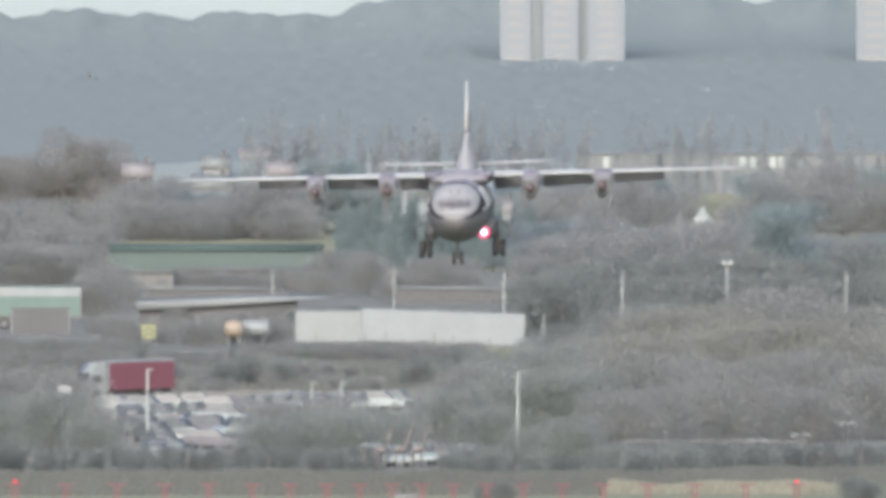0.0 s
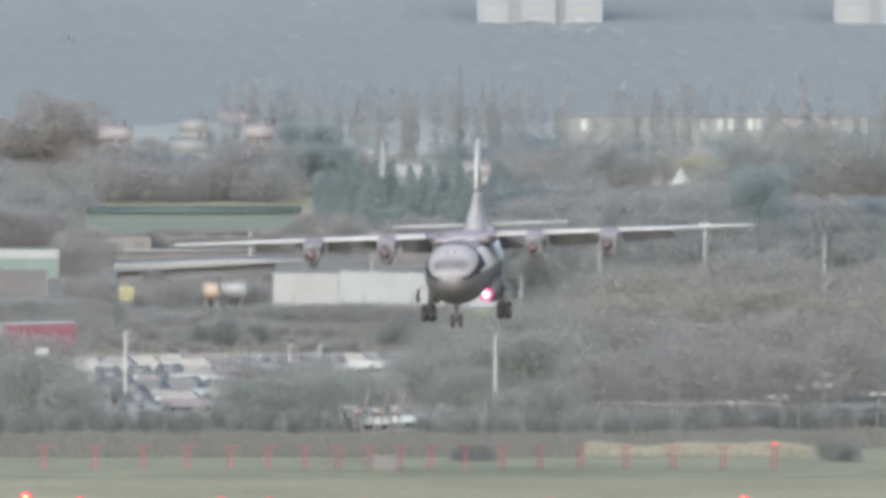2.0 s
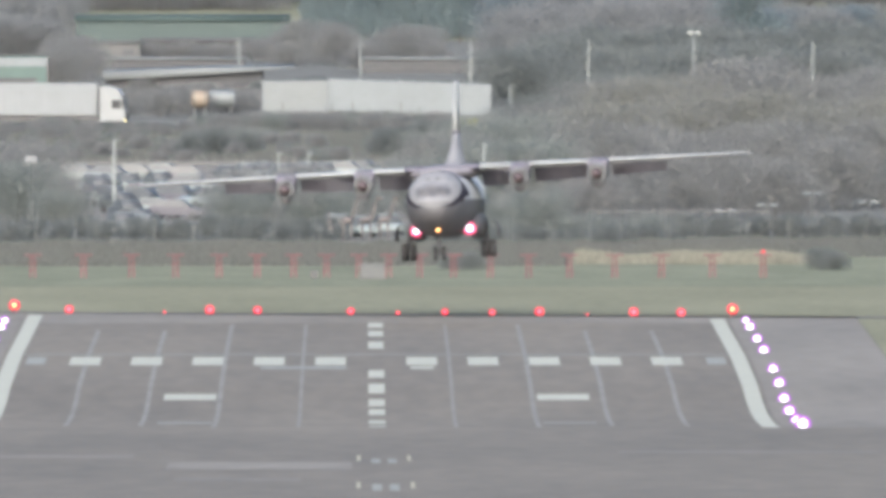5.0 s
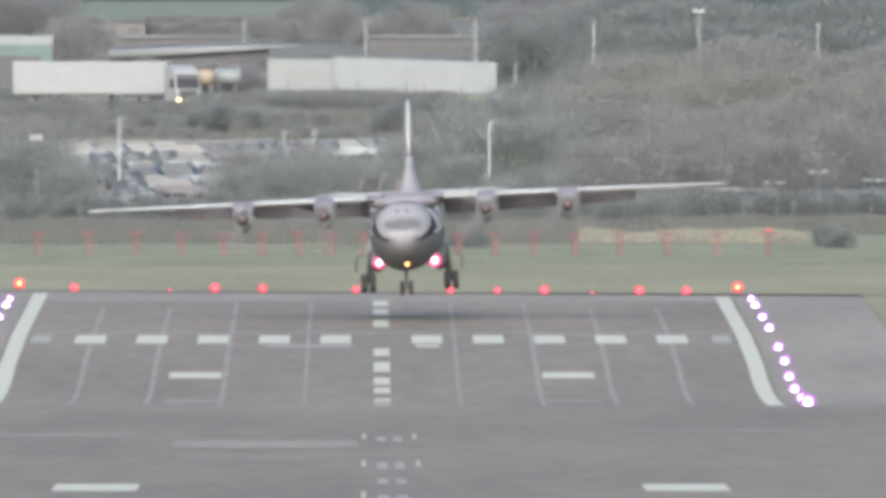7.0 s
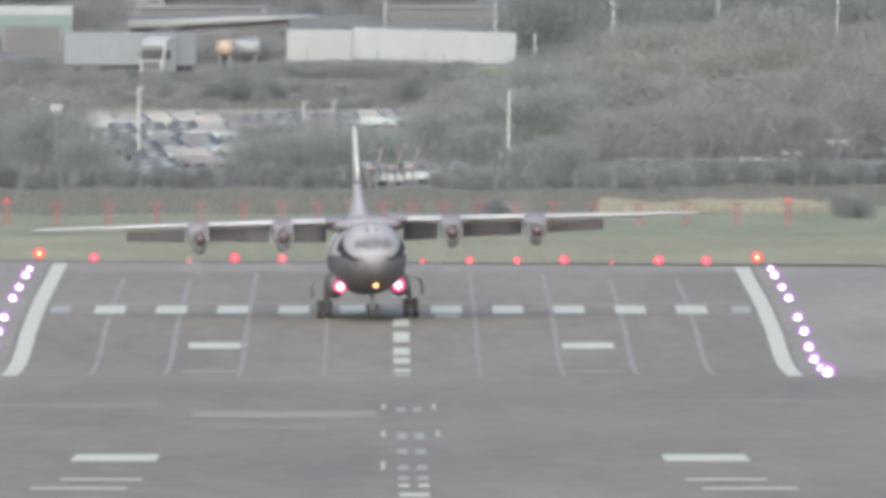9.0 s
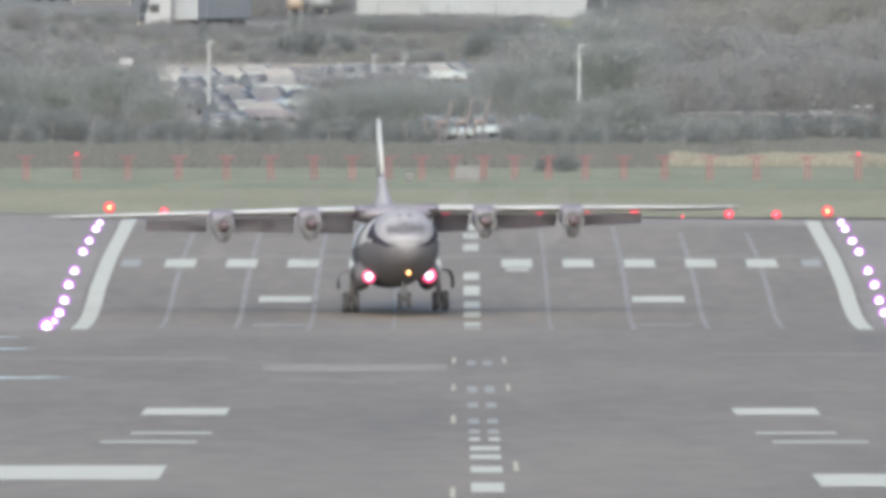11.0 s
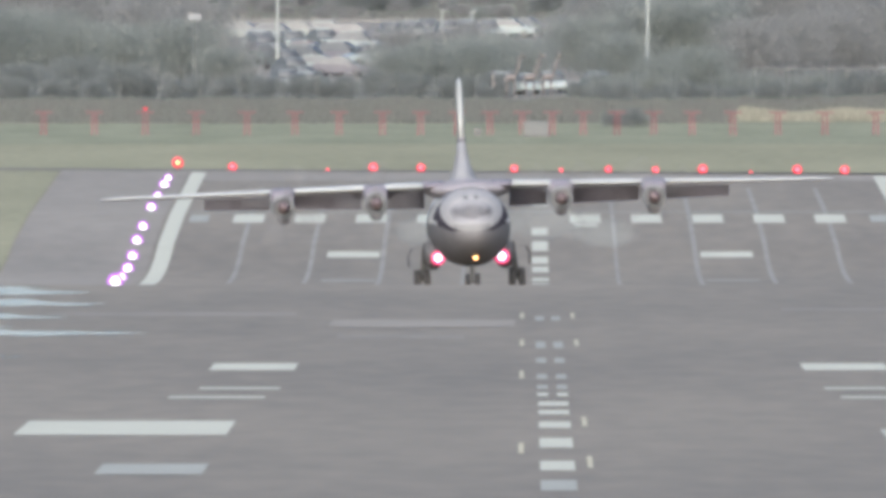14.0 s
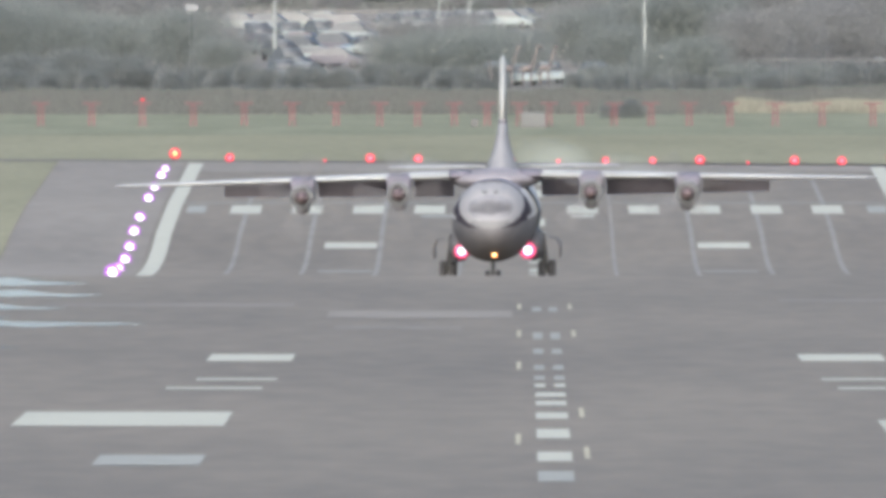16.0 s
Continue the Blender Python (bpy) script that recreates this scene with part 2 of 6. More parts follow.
def ball(bm, c, r, sx=1, sy=1, sz=1, u=12, v=8):
    k = bmesh.ops.create_uvsphere(bm, u_segments=u, v_segments=v, radius=r)["verts"]
    bmesh.ops.scale(bm, vec=(sx, sy, sz), verts=k)
    bmesh.ops.translate(bm, vec=c, verts=k)
    return k


def loft(bm, rings, close=True, slot=0):
    """Rings of equal count, joined in order; the ends are closed."""
    rows = [[bm.verts.new(p) for p in ring] for ring in rings]
    for a, b in zip(rows, rows[1:]):
        for i in range(len(a)):
            j = (i + 1) % len(a)
            f = bm.faces.new((a[i], a[j], b[j], b[i]))
            f.smooth, f.material_index = True, slot
    if close:
        bm.faces.new(rows[0]).material_index = slot
        bm.faces.new(rows[-1][::-1]).material_index = slot
    return rows


def oval(y, zc, rx, rz, n=28, x=0.0):
    return [(x + rx * math.cos(2 * math.pi * i / n), y, zc + rz * math.sin(2 * math.pi * i / n)) for i in range(n)]


def fix(bm):
    bmesh.ops.recalc_face_normals(bm, faces=bm.faces[:])
    return bm


def B():
    return bmesh.new()


# ---- ground: one sheet whose height runs along the runway ----
PROFILE = [(-400, 36.85), (0, 36.85), (300, 26.9), (700, 18.3), (1000, 14.84), (1250, 11.94), (1500, 9.05), (1600, 7.89), (1640, 6.8), (1700, 5.2),
           (1800, 3.1), (1909, 1.38), (1927, 1.1), (1946, 0.8), (1964, 0.52), (1983, 0.2), (2000, -0.1), (2020, -0.35), (2050, -0.72), (2075, -0.96), (2100, -1.04), (2127, -0.84),
           (2150, -0.42), (2220, 0.0), (2400, 0.0), (4200, 0.0), (4350, 2.5), (4500, 8.0), (4700, 14.0), (4950, 20.0), (5400, 22.0)]


def ground_z(y):
    return float(np.interp(y, [p[0] for p in PROFILE], [p[1] for p in PROFILE]))


def strip(x0, x1, y0, y1, lift=0.0, step=25.0):
    """A sheet on the ground between two lines, following its height."""
    bm = B()
    ys = sorted({y0, y1, *[p[0] for p in PROFILE if y0 < p[0] < y1], *np.arange(y0, y1, step).tolist()})
    rows = [(bm.verts.new((x0, y, ground_z(y) + lift)), bm.verts.new((x1, y, ground_z(y) + lift))) for y in ys]
    for a, b in zip(rows, rows[1:]):
        bm.faces.new((a[0], a[1], b[1], b[0]))
    return bm


ground = tagged(part("ground", strip(-1800, 1800, -400, 5400, 0.0, 60), M["grass"]), "mown green and straw airfield grass", "grass", kind="structure")
yard = tagged(part("yard_ground", strip(-400, 400, 2645, 4190, 0.02, 100), M["rough_ground"]), "rough brown ground beyond the perimeter fence", "ground", kind="structure")
tagged(part("rough_grass", strip(-300, 300, 2478, 2644, 0.02, 40), M["grass_deep"]), "longer deep green grass round the antenna frames", "grass", kind="structure")
tagged(part("soil_edge", strip(-60, 60, 2372, 2380, 0.012, 10), M["soil"]), "thin dark strip along the runway end", "soil", kind="structure")
runway = tagged(part("runway", strip(-29.5, 29.5, 300, 2372, 0.03, 20), M["asphalt"]), "long wet-looking grey asphalt runway with a crest", "runway", kind="structure")
part("shoulder", strip(-29.4, -21.6, 1990, 2371, 0.035, 20), M["asphalt_worn"], runway, "paler worn asphalt shoulder")
part("shoulder", strip(21.6, 29.4, 1990, 2371, 0.035, 20), M["asphalt_worn"], runway, "paler worn asphalt shoulder")
part("end_strip", strip(-21.5, 21.5, 2335, 2371, 0.034, 20), M["asphalt_worn"], runway, "paler asphalt at the runway end")


def end_skew(x, y):
    """Skews the runway's far end to fit the camera's view; right side nearer."""
    return y - 15.0 * (x + 22) / 44


def shear_end(ob):
    for v in ob.data.vertices:
        if v.co.y > 2362:
            v.co.y = end_skew(v.co.x, v.co.y)


for o in (runway, *runway.children, bpy.data.objects["soil_edge"]):
    shear_end(o)


def mark(x0, x1, y0, y1, material="paint_white", name="painted_mark"):
    return part(name, strip(x0, x1, y0, y1, 0.039 if material == "joint" else 0.045, 20), M[material], runway)


for sx in (-1, 1):
    shear_end(mark(sx * 20.9 - 0.45, sx * 20.9 + 0.45, 1985, 2366, name="edge_line"))
    for k in range(5):
        mark(sx * (2.62 + 3.52 * k) - 0.88, sx * (2.62 + 3.52 * k) + 0.88, 2198, 2218, name="threshold_bar")
    mark(sx * 19.55 - 0.55, sx * 19.55 + 0.55, 2200, 2217, "paint_faded", "threshold_bar")
    for x in (4.2, 8.65, 12.6, 16.6):
        mark(sx * x - (0.17 if x > 8 else 0.1), sx * x + 0.1, 2030 + 17 * (x > 12), 2330 - 22 * (x > 9), "joint", "pavement_joint")
    a, b = sorted((sx * 8.9, sx * 11.8))
    mark(a, b, 2128, 2137, name="touchdown_bar")
    mark(a, b, 2060, 2068, "paint_thin" if sx > 0 else "paint_faded", "touchdown_bar")
    a, b = sorted((sx * 8.2, sx * 10.95) if sx > 0 else (-8.3, -11.07))
    mark(a, b, 1242, 1265, name="touchdown_bar")
    mark(*sorted((sx * 8.4, sx * 10.9)), 1183, 1189, "paint_white", "touchdown_bar")
    mark(*sorted((sx * 8.7, sx * 11.6)), 1157, 1163, "paint_white", "touchdown_bar")
    mark(*sorted((sx * 9.1, sx * 15.0)), 1062 if sx < 0 else 1046, 1097 if sx < 0 else 1076, name="aiming_bar")
    mark(*sorted((sx * 9.05, sx * 11.8)), 976, 998, "paint_faded", "touchdown_bar")
mark(-20.4, 20.4, 2224, 2227.5, "paint_thin", "threshold_line")
mark(-6.6, -1.7, 2189, 2195, "paint_faded", "offset_bar")
mark(1.95, 3.3, 2189, 2195, name="offset_bar")
for y, h, m in ((2327, 9, 0), (2297, 10, 0), (2257, 12, 0), (2177, 9, 0), (2146, 8, 0), (2122, 7, 0), (2102, 7, 0), (2068, 9, 0), (2043, 5, 0),
                (1436, 9, 1), (1330, 12, 1), (1275, 8, 1), (1222, 7, 1), (1190, 6, 1), (1168, 5, 0), (1142, 6, 0), (1119, 6, 0), (1087, 8, 0), (1044, 11, 0), (994, 10, 0), (955, 10, 1)):
    for x0, x1 in ((-0.47, -0.14), (0.14, 0.47)) if 1168 <= y < 1500 else ((-0.45, 0.45),):
        mark(x0, x1, y - h, y + h, "paint_faded" if m else "paint_white", "centreline_dash")
for x, y in ((-0.95, 1448), (0.95, 1448), (-0.95, 1338), (0.95, 1338), (-0.95, 1228), (0.85, 1095), (-0.95, 1032), (0.85, 1002)):
    mark(x - 0.07, x + 0.07, y - 12, y + 12, "paint_yellow", "guide_mark")
# Pale patches; the outermost left one paints a wet sheen into the colour.
for x0, x1, y0, y1 in ((-8.0, -1.2, 1398, 1430), (-7.5, -3.0, 1352, 1366), (-19, -9.5, 1448, 1462), (22.8, 28.5, 2084, 2093), (24.0, 29.0, 2112, 2117), (9, 19, 1470, 1482)):
    mark(x0, x1, y0, y1, "asphalt_worn", "worn_patch")

# ---- runway lamps ----
def runway_lamp(name, label, at, core, rim, r, h, group, wide=1.35, core_size=0.54):
    t = thing(name, label, "runway light", group, at)
    bm = B()
    rod(bm, (0, 0, 0), (0, 0, h), 0.07, 0.05)
    rod(bm, (0, 0, 0), (0, 0, 0.05), 0.16, 0.14, 10)
    part("stem", bm, M["dark_metal"], t)
    bm = B()
    ball(bm, (0, 0, h + r), r * core_size, 1, 0.5, 1)
    part("bulb", bm, M[core], t)
    # glowing ring built as the halo round the bulb
    bm = B()
    k = 16
    loft(bm, [[(rr * math.cos(a * 2 * math.pi / k), yy, h + r + rr * math.sin(a * 2 * math.pi / k)) for a in range(k)] for rr, yy in ((r * 0.6, 0.08), (r * wide, 0.0), (r * wide, 0.1), (r * 0.6, 0.14))])
    part("rim", fix(bm), M[rim], t)
    return t


for x, r in ((-18.9, 0.2), (-13.0, 0.07), (-10.2, 0.22), (-7.25, 0.2), (-1.5, 0.18), (1.4, 0.1), (4.3, 0.17), (7.2, 0.16), (10.1, 0.22), (13.05, 0.07), (15.9, 0.22), (18.8, 0.21)):
    runway_lamp("runway_end_lamp", "small red lamp on a short stem at the runway end", (x, end_skew(x, 2374), ground_z(2374)), "red_core", "red_lamp", r, 0.06, "runway end lamps")
for x in (-22.3, 21.95):
    runway_lamp("runway_corner_lamp", "large red and orange lamp at the runway corner", (x, end_skew(x, 2375), ground_z(2375)), "orange_lamp", "red_lamp", 0.26, 0.22, "runway corner lamps")
for sx in (-1, 1):
    for y, r in ((2338, 0.16), (2313, 0.2), (2271, 0.19), (2233, 0.2), (2183, 0.2), (2150, 0.21), (2126, 0.21), (2100, 0.21), (2066, 0.2), (2036, 0.26)):
        runway_lamp("runway_edge_lamp", "bright white lamp with a glowing violet halo ring beside the edge line", (sx * 22.55, y, ground_z(y)), "white_lamp", "violet_halo", r * 0.7, 0.03, "runway edge lamps", 2.5, 1.25)


# ---- aircraft ----
def wheel(parent, name, c, r, w):
    bm = B()
    n = 24
    ring = [(0.0, 0.62), (0.0, 0.9), (0.12, 1.0), (0.88, 1.0), (1.0, 0.9), (1.0, 0.62)]
    loft(bm, [[(c[0] + (u - 0.5) * w, c[1] + r * v * math.cos(a * 2 * math.pi / n), c[2] + r * v * math.sin(a * 2 * math.pi / n)) for a in range(n)] for u, v in ring])
    t = part(name, fix(bm), M["tyre"], parent)
    bm = B()
    rod(bm, (c[0] - w * 0.52, c[1], c[2]), (c[0] + w * 0.52, c[1], c[2]), r * 0.6, seg=16)
    part("rim", bm, M["galvanised"], t)
    return t


def section(x, chord, thick, le_y, z, inc, n=20, a=0.0, b=1.0):
    """Closed airfoil section at span x, between chord fractions a and b."""
    pts = []
    ks = [a + (b - a) * (0.5 - 0.5 * math.cos(math.pi * i / n)) for i in range(n + 1)]
    th = lambda k: thick * chord * 2.6 * (0.2969 * math.sqrt(max(k, 0)) - 0.126 * k - 0.3516 * k * k + 0.2843 * k ** 3 - 0.1015 * k ** 4) / 0.52
    up = [(k, th(k) * 0.62) for k in ks]
    lo = [(k, -th(k) * 0.42) for k in ks[::-1]]
    c, s = math.cos(radians(inc)), math.sin(radians(inc))
    for k, h in up + lo:
        u = k * chord
        pts.append((x, le_y + u * c + h * s, z - u * s + h * c))
    return pts


def aircraft():
    t = thing("cargo_aircraft", "four-engined turboprop cargo aircraft, pale nose, dark belly, landing", "aircraft")
    bm = B()
    prof = [(-13.75, 3.12, 0.1, 0.1), (-13.68, 3.12, 0.42, 0.42), (-13.4, 3.14, 0.78, 0.78), (-12.9, 3.18, 1.1, 1.12), (-12.2, 3.24, 1.38, 1.44), (-11.3, 3.31, 1.62, 1.73), (-10.2, 3.36, 1.82, 1.9),
            (-9.0, 3.3, 1.96, 2.0), (-7.5, 3.25, 2.05, 2.05), (-3, 3.25, 2.05, 2.05), (2, 3.25, 2.05, 2.05), (7, 3.3, 2.05, 2.0), (10, 3.75, 1.85, 1.62), (13, 4.25, 1.45, 1.2), (16, 4.75, 0.95, 0.8), (18.6, 5.0, 0.45, 0.42), (19.3, 5.05, 0.1, 0.12)]
    fine = sorted({round(float(y), 3) for y in np.concatenate([np.linspace(0.1, 2.5, 110) ** 2 - 13.76, [q[0] for q in prof]])})
    col = lambda k, y: float(np.interp(math.sqrt(y + 13.76), [math.sqrt(q[0] + 13.76) for q in prof], [q[k] for q in prof]))
    loft(bm, [oval(y, col(1, y), col(2, y), col(3, y), 120) for y in fine])
    fix(bm)
    for f in bm.faces:
        c = f.calc_center_median()
        d = (c.x / 1.62) ** 2 + ((c.z - 4.13) / 1.13) ** 2
        if c.y < -9.2 and d < 1:
            glazed = (c.x / 1.12) ** 2 + ((c.z - 4.02) / 0.62) ** 2 < 1
            f.material_index = 5 if glazed else 6 if c.z < 3.4 and abs(c.x) < 0.95 else 0
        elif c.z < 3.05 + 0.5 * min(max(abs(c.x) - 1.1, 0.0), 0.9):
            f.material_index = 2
        elif c.y < -8.2 and (d < 1.24 + 0.55 * max(0.0, c.z - 3.0) or c.z < 3.4 and c.y < -9):
            f.material_index = 3
        else:
            f.material_index = 1 if c.z > 4.75 and c.y < 7 else 4
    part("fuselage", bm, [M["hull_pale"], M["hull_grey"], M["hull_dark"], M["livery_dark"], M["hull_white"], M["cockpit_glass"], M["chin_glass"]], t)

    def skin_y(x, z):
        for y in np.arange(-13.75, -7.0, 0.005):
            zc, rx, rz = (col(k, y) for k in (1, 2, 3))
            if (x / rx) ** 2 + ((z - zc) / rz) ** 2 <= 1:
                return float(y)
        return -7.0

    def pane(name, x0, x1, z0, z1, material):
        """A curved pane lying 3 cm proud of the nose skin."""
        bm = B()
        grid = [[(x0 + (x1 - x0) * i / 3, z0 + (z1 - z0) * k / 3) for i in range(4)] for k in range(4)]
        pts = [[bm.verts.new((x, skin_y(x, z) - 0.022, z)) for x, z in row] for row in grid]
        for k in range(3):
            for i in range(3):
                bm.faces.new((pts[k][i], pts[k][i + 1], pts[k + 1][i + 1], pts[k + 1][i]))
        bmesh.ops.solidify(bm, geom=bm.faces[:], thickness=0.04)
        o = part(name, fix(bm), material, t)
        for f in o.data.polygons:
            f.use_smooth = False

    for x0, x1 in ((-1.0, -0.61), (-0.59, -0.21), (-0.19, 0.19), (0.21, 0.59), (0.61, 1.0)):
        pane("cockpit_pane", x0, x1, 3.66 + 0.1 * abs(x0 + x1), 4.42 - 0.13 * abs(x0 + x1), M["cockpit_glass"])
    for x in (-0.3, 0.25):
        pane("eyebrow_pane", x - 0.09, x + 0.09, 4.72, 4.84, M["dark_metal"])
    for x in (-0.32, 0.0, 0.32):
        bm = B()
        box(bm, (x, -10.2, 5.23), (0.16, 0.3, 0.1), 0.03)
        part("roof_aerial", bm, M["dark_metal"], t)
    # wing centre box over the fuselage
    bm = B()
    loft(bm, [oval(y, 5.15, rx, rz, 24) for y, rx, rz in ((-3.6, 0.6, 0.1), (-2.9, 1.7, 0.42), (-1, 2.3, 0.55), (2.5, 2.3, 0.5), (5.5, 1.4, 0.3), (7, 0.4, 0.1))])
    part("wing_fairing", fix(bm), M["hull_grey"], t)
    span = 19.0
    for s in (-1, 1):
        wing = new("wing")
        wing.parent = t
        FLEXING.append((wing, s))
        stations = [(1.2, 5.2, 0.18), (5, 4.6, 0.175), (10, 3.7, 0.17), (14, 2.95, 0.165), (18.4, 2.15, 0.15), (19.0, 1.2, 0.1)]
        geo = lambda x, ch: (-2.6 + 0.1 * (x - 1.2) + (0.5 if x > 18.9 else 0), 5.4)
        for nm, a, b, m, lab in (("leading_edge", 0.0, 0.2, "wing_edge", "bright metal leading edge"), ("wing_panel", 0.2, 1.0, "wing_under", "grey wing skin")):
            bm = B()
            rings = []
            for x, ch, th in ([(2.3, 5.05, 0.18)] + stations[1:] if a == 0 else stations):
                ly, z = geo(x, ch)
                rings.append(section(s * x, ch, th, ly, z, 1.5, 14, a, b))
            loft(bm, rings)
            part(nm, fix(bm), M[m], wing, lab)
        bm = B()
        loft(bm, [section(s * x, ch, 0.19, *geo(x, ch), 1.5, 14, 0.0, 0.2) for x, ch in ((1.2, 5.3), (2.28, 5.15))])
        part("wing_root", fix(bm), M["wing_root"], wing, "violet-grey wing root")
        for x0, x1 in ((2.2, 4.15), (5.45, 8.95), (10.25, 13.6)):
            bm = B()
            rings = []
            for x in (x0, x1):
                ch = float(np.interp(x, [q[0] for q in stations], [q[1] for q in stations]))
                ly, z = geo(x, ch)
                rings.append(section(s * x, ch * 0.34, 0.13, ly + ch * 0.8, z - 0.22, 33, 10))
            loft(bm, rings)
            part("flap", fix(bm), M["wing_under"], wing, "lowered flap")
        bm = B()
        rings = []
        for x in (13.8, 18.2):
            ch = float(np.interp(x, [q[0] for q in stations], [q[1] for q in stations]))
            ly, z = geo(x, ch)
            rings.append(section(s * x, ch * 0.3, 0.12, ly + ch * 0.78, z - 0.03, 5, 8))
        loft(bm, rings)
        part("aileron", fix(bm), M["wing_under"], wing)
        for x in (4.8, 9.6):
            eng = new("engine")
            eng.parent = t
            FLEXING.append((eng, s))
            zc = 4.62
            bm = B()
            loft(bm, [oval(y, z, rx, rz, 24, s * x) for y, z, rx, rz in ((-4.35, zc, 0.46, 0.46), (-4.2, zc, 0.54, 0.54), (-3.4, zc, 0.6, 0.62), (-1.5, zc + 0.1, 0.6, 0.62), (1.5, zc + 0.25, 0.5, 0.48), (3.2, zc + 0.35, 0.2, 0.2))])
            part("nacelle", fix(bm), M["nacelle"], eng, "dull grey engine nacelle")
            bm = B()
            loft(bm, [[(s * x + u * w, y, z + v * h) for u, v in ((-1, -1), (-1, 0.5), (-0.75, 1), (0.75, 1), (1, 0.5), (1, -1))] for y, z, w, h in ((-3.2, 5.1, 0.5, 0.14), (-2.75, 5.16, 0.62, 0.32), (-1.6, 5.22, 0.64, 0.4), (0.4, 5.2, 0.5, 0.34))])
            part("nacelle_saddle", fix(bm), M["wing_root"], eng, "violet-grey cover over the wing edge")
            bm = B()
            loft(bm, [oval(y, z, rx, rz, 20, s * x) for y, z, rx, rz in ((-4.1, zc - 0.55, 0.2, 0.14), (-4.05, zc - 0.56, 0.34, 0.3), (-3, zc - 0.55, 0.36, 0.34), (-1, zc - 0.4, 0.3, 0.3), (0.3, zc - 0.2, 0.1, 0.1))])
            part("oil_cooler_intake", fix(bm), M["hull_dark"], eng, "dark chin intake")
            bm = B()
            k = 24
            loft(bm, [oval(y, zc, r, r, k, s * x) for y, r in ((-4.5, 0.47), (-4.5, 0.58), (-4.25, 0.6), (-4.1, 0.55), (-4.3, 0.47))], close=False)
            part("cowl_ring", fix(bm), M["nacelle"], eng, "pale cowl ring")
            prop = new("propeller")
            prop.parent = t
            prop.location = (s * x, -4.75, zc)
            bm = B()
            loft(bm, [oval(y, 0, r, r, 20) for y, r in ((-0.62, 0.03), (-0.55, 0.12), (-0.35, 0.24), (-0.1, 0.31), (0.2, 0.34))])
            part("spinner", fix(bm), M["spinner"], prop, "brick-red spinner")
            for q in range(4):
                bm = B()
                rings = []
                for r, ch, tw in ((0.3, 0.14, 55), (0.8, 0.22, 42), (1.5, 0.24, 28), (2.1, 0.2, 20), (2.25, 0.1, 18)):
                    c, sn = math.cos(radians(tw)), math.sin(radians(tw))
                    rings.append([(u * ch * c - w * sn, u * ch * sn + w * c, r) for u, w in ((-0.5, 0), (-0.2, 0.03), (0.2, 0.03), (0.5, 0), (0.2, -0.02), (-0.2, -0.02))])
                loft(bm, rings)
                fix(bm)
                bmesh.ops.rotate(bm, cent=(0, 0, 0), matrix=Matrix.Rotation(radians(90 * q), 3, "Y"), verts=bm.verts[:])
                part("blade", bm, M["blade"], prop)
            PROPS.append((prop, s * x, zc, s))
    # tail
    fin = new("tail_fin")
    fin.parent = t
    bm = B()
    rings = [[(w * c, y0 + (y1 - y0) * u, z) for u, c in ((0, 0), (0.12, 0.7), (0.35, 1), (0.7, 0.6), (1, 0), (0.7, -0.6), (0.35, -1), (0.12, -0.7))]
             for z, y0, y1, w in ((7.8, 12.75, 18.7, 0.215), (9.3, 14.2, 18.8, 0.18), (10.7, 15.7, 18.9, 0.13), (10.95, 16.4, 18.8, 0.05))]
    loft(bm, rings)
    part("fin_upper", fix(bm), M["wing_edge"], fin, "white upper fin")
    bm = B()
    rings = [[(w * c, y0 + (y1 - y0) * u, z) for u, c in ((0, 0), (0.12, 0.7), (0.35, 1), (0.7, 0.6), (1, 0), (0.7, -0.6), (0.35, -1), (0.12, -0.7))]
             for z, y0, y1, w in ((4.9, 7.0, 18.6, 0.95), (5.6, 8.5, 18.6, 0.72), (6.4, 10.2, 18.6, 0.45), (7.1, 11.6, 18.65, 0.28), (7.62, 12.5, 18.7, 0.23))]
    loft(bm, rings)
    band = B()
    loft(band, [[(w * c, y0 + (y1 - y0) * u, z) for u, c in ((0, 0), (0.12, 0.7), (0.35, 1), (0.7, 0.6), (1, 0), (0.7, -0.6), (0.35, -1), (0.12, -0.7))] for z, y0, y1, w in ((7.63, 12.52, 18.7, 0.232), (7.79, 12.74, 18.7, 0.217))])
    part("fin_band", fix(band), M["wing_root"], fin, "violet-grey band round the fin")
    part("dorsal_fillet", fix(bm), M["hull_pale"], fin, "pale grey fin root")
    for s in (-1, 1):
        tp = new("tailplane")
        tp.parent = t
        for nm, a, b, m in (("leading_edge", 0, 0.16, "wing_edge"), ("stabiliser_panel", 0.16, 1, "wing_under")):
            bm = B()
            loft(bm, [section(s * x, ch, th, ly, z, 0.0, 10, a, b) for x, ch, th, ly, z in ((0.3, 3.3, 0.14, 14.6, 5.38), (5.6, 1.8, 0.12, 15.6, 5.42), (5.8, 1.2, 0.07, 15.9, 5.42))])
            part(nm, fix(bm), M[m], tp)
    # undercarriage
    for s in (-1, 1):
        bm = B()
        loft(bm, [oval(y, 1.85, rx, rz, 18, s * 1.85) for y, rx, rz in ((-3.6, 0.1, 0.1), (-2.8, 0.4, 0.55), (-1, 0.52, 0.8), (3, 0.52, 0.8), (5.5, 0.35, 0.45), (6.5, 0.1, 0.1))])
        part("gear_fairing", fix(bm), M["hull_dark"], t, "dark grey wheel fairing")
        gear = new("main_gear")
        gear.parent = t
        LEGS.append((gear, 0.12))
        bm = B()
        rod(bm, (s * 2.46, 0.35, 0.6), (s * 2.2, 0.35, 2.4), 0.13, 0.17, 12)
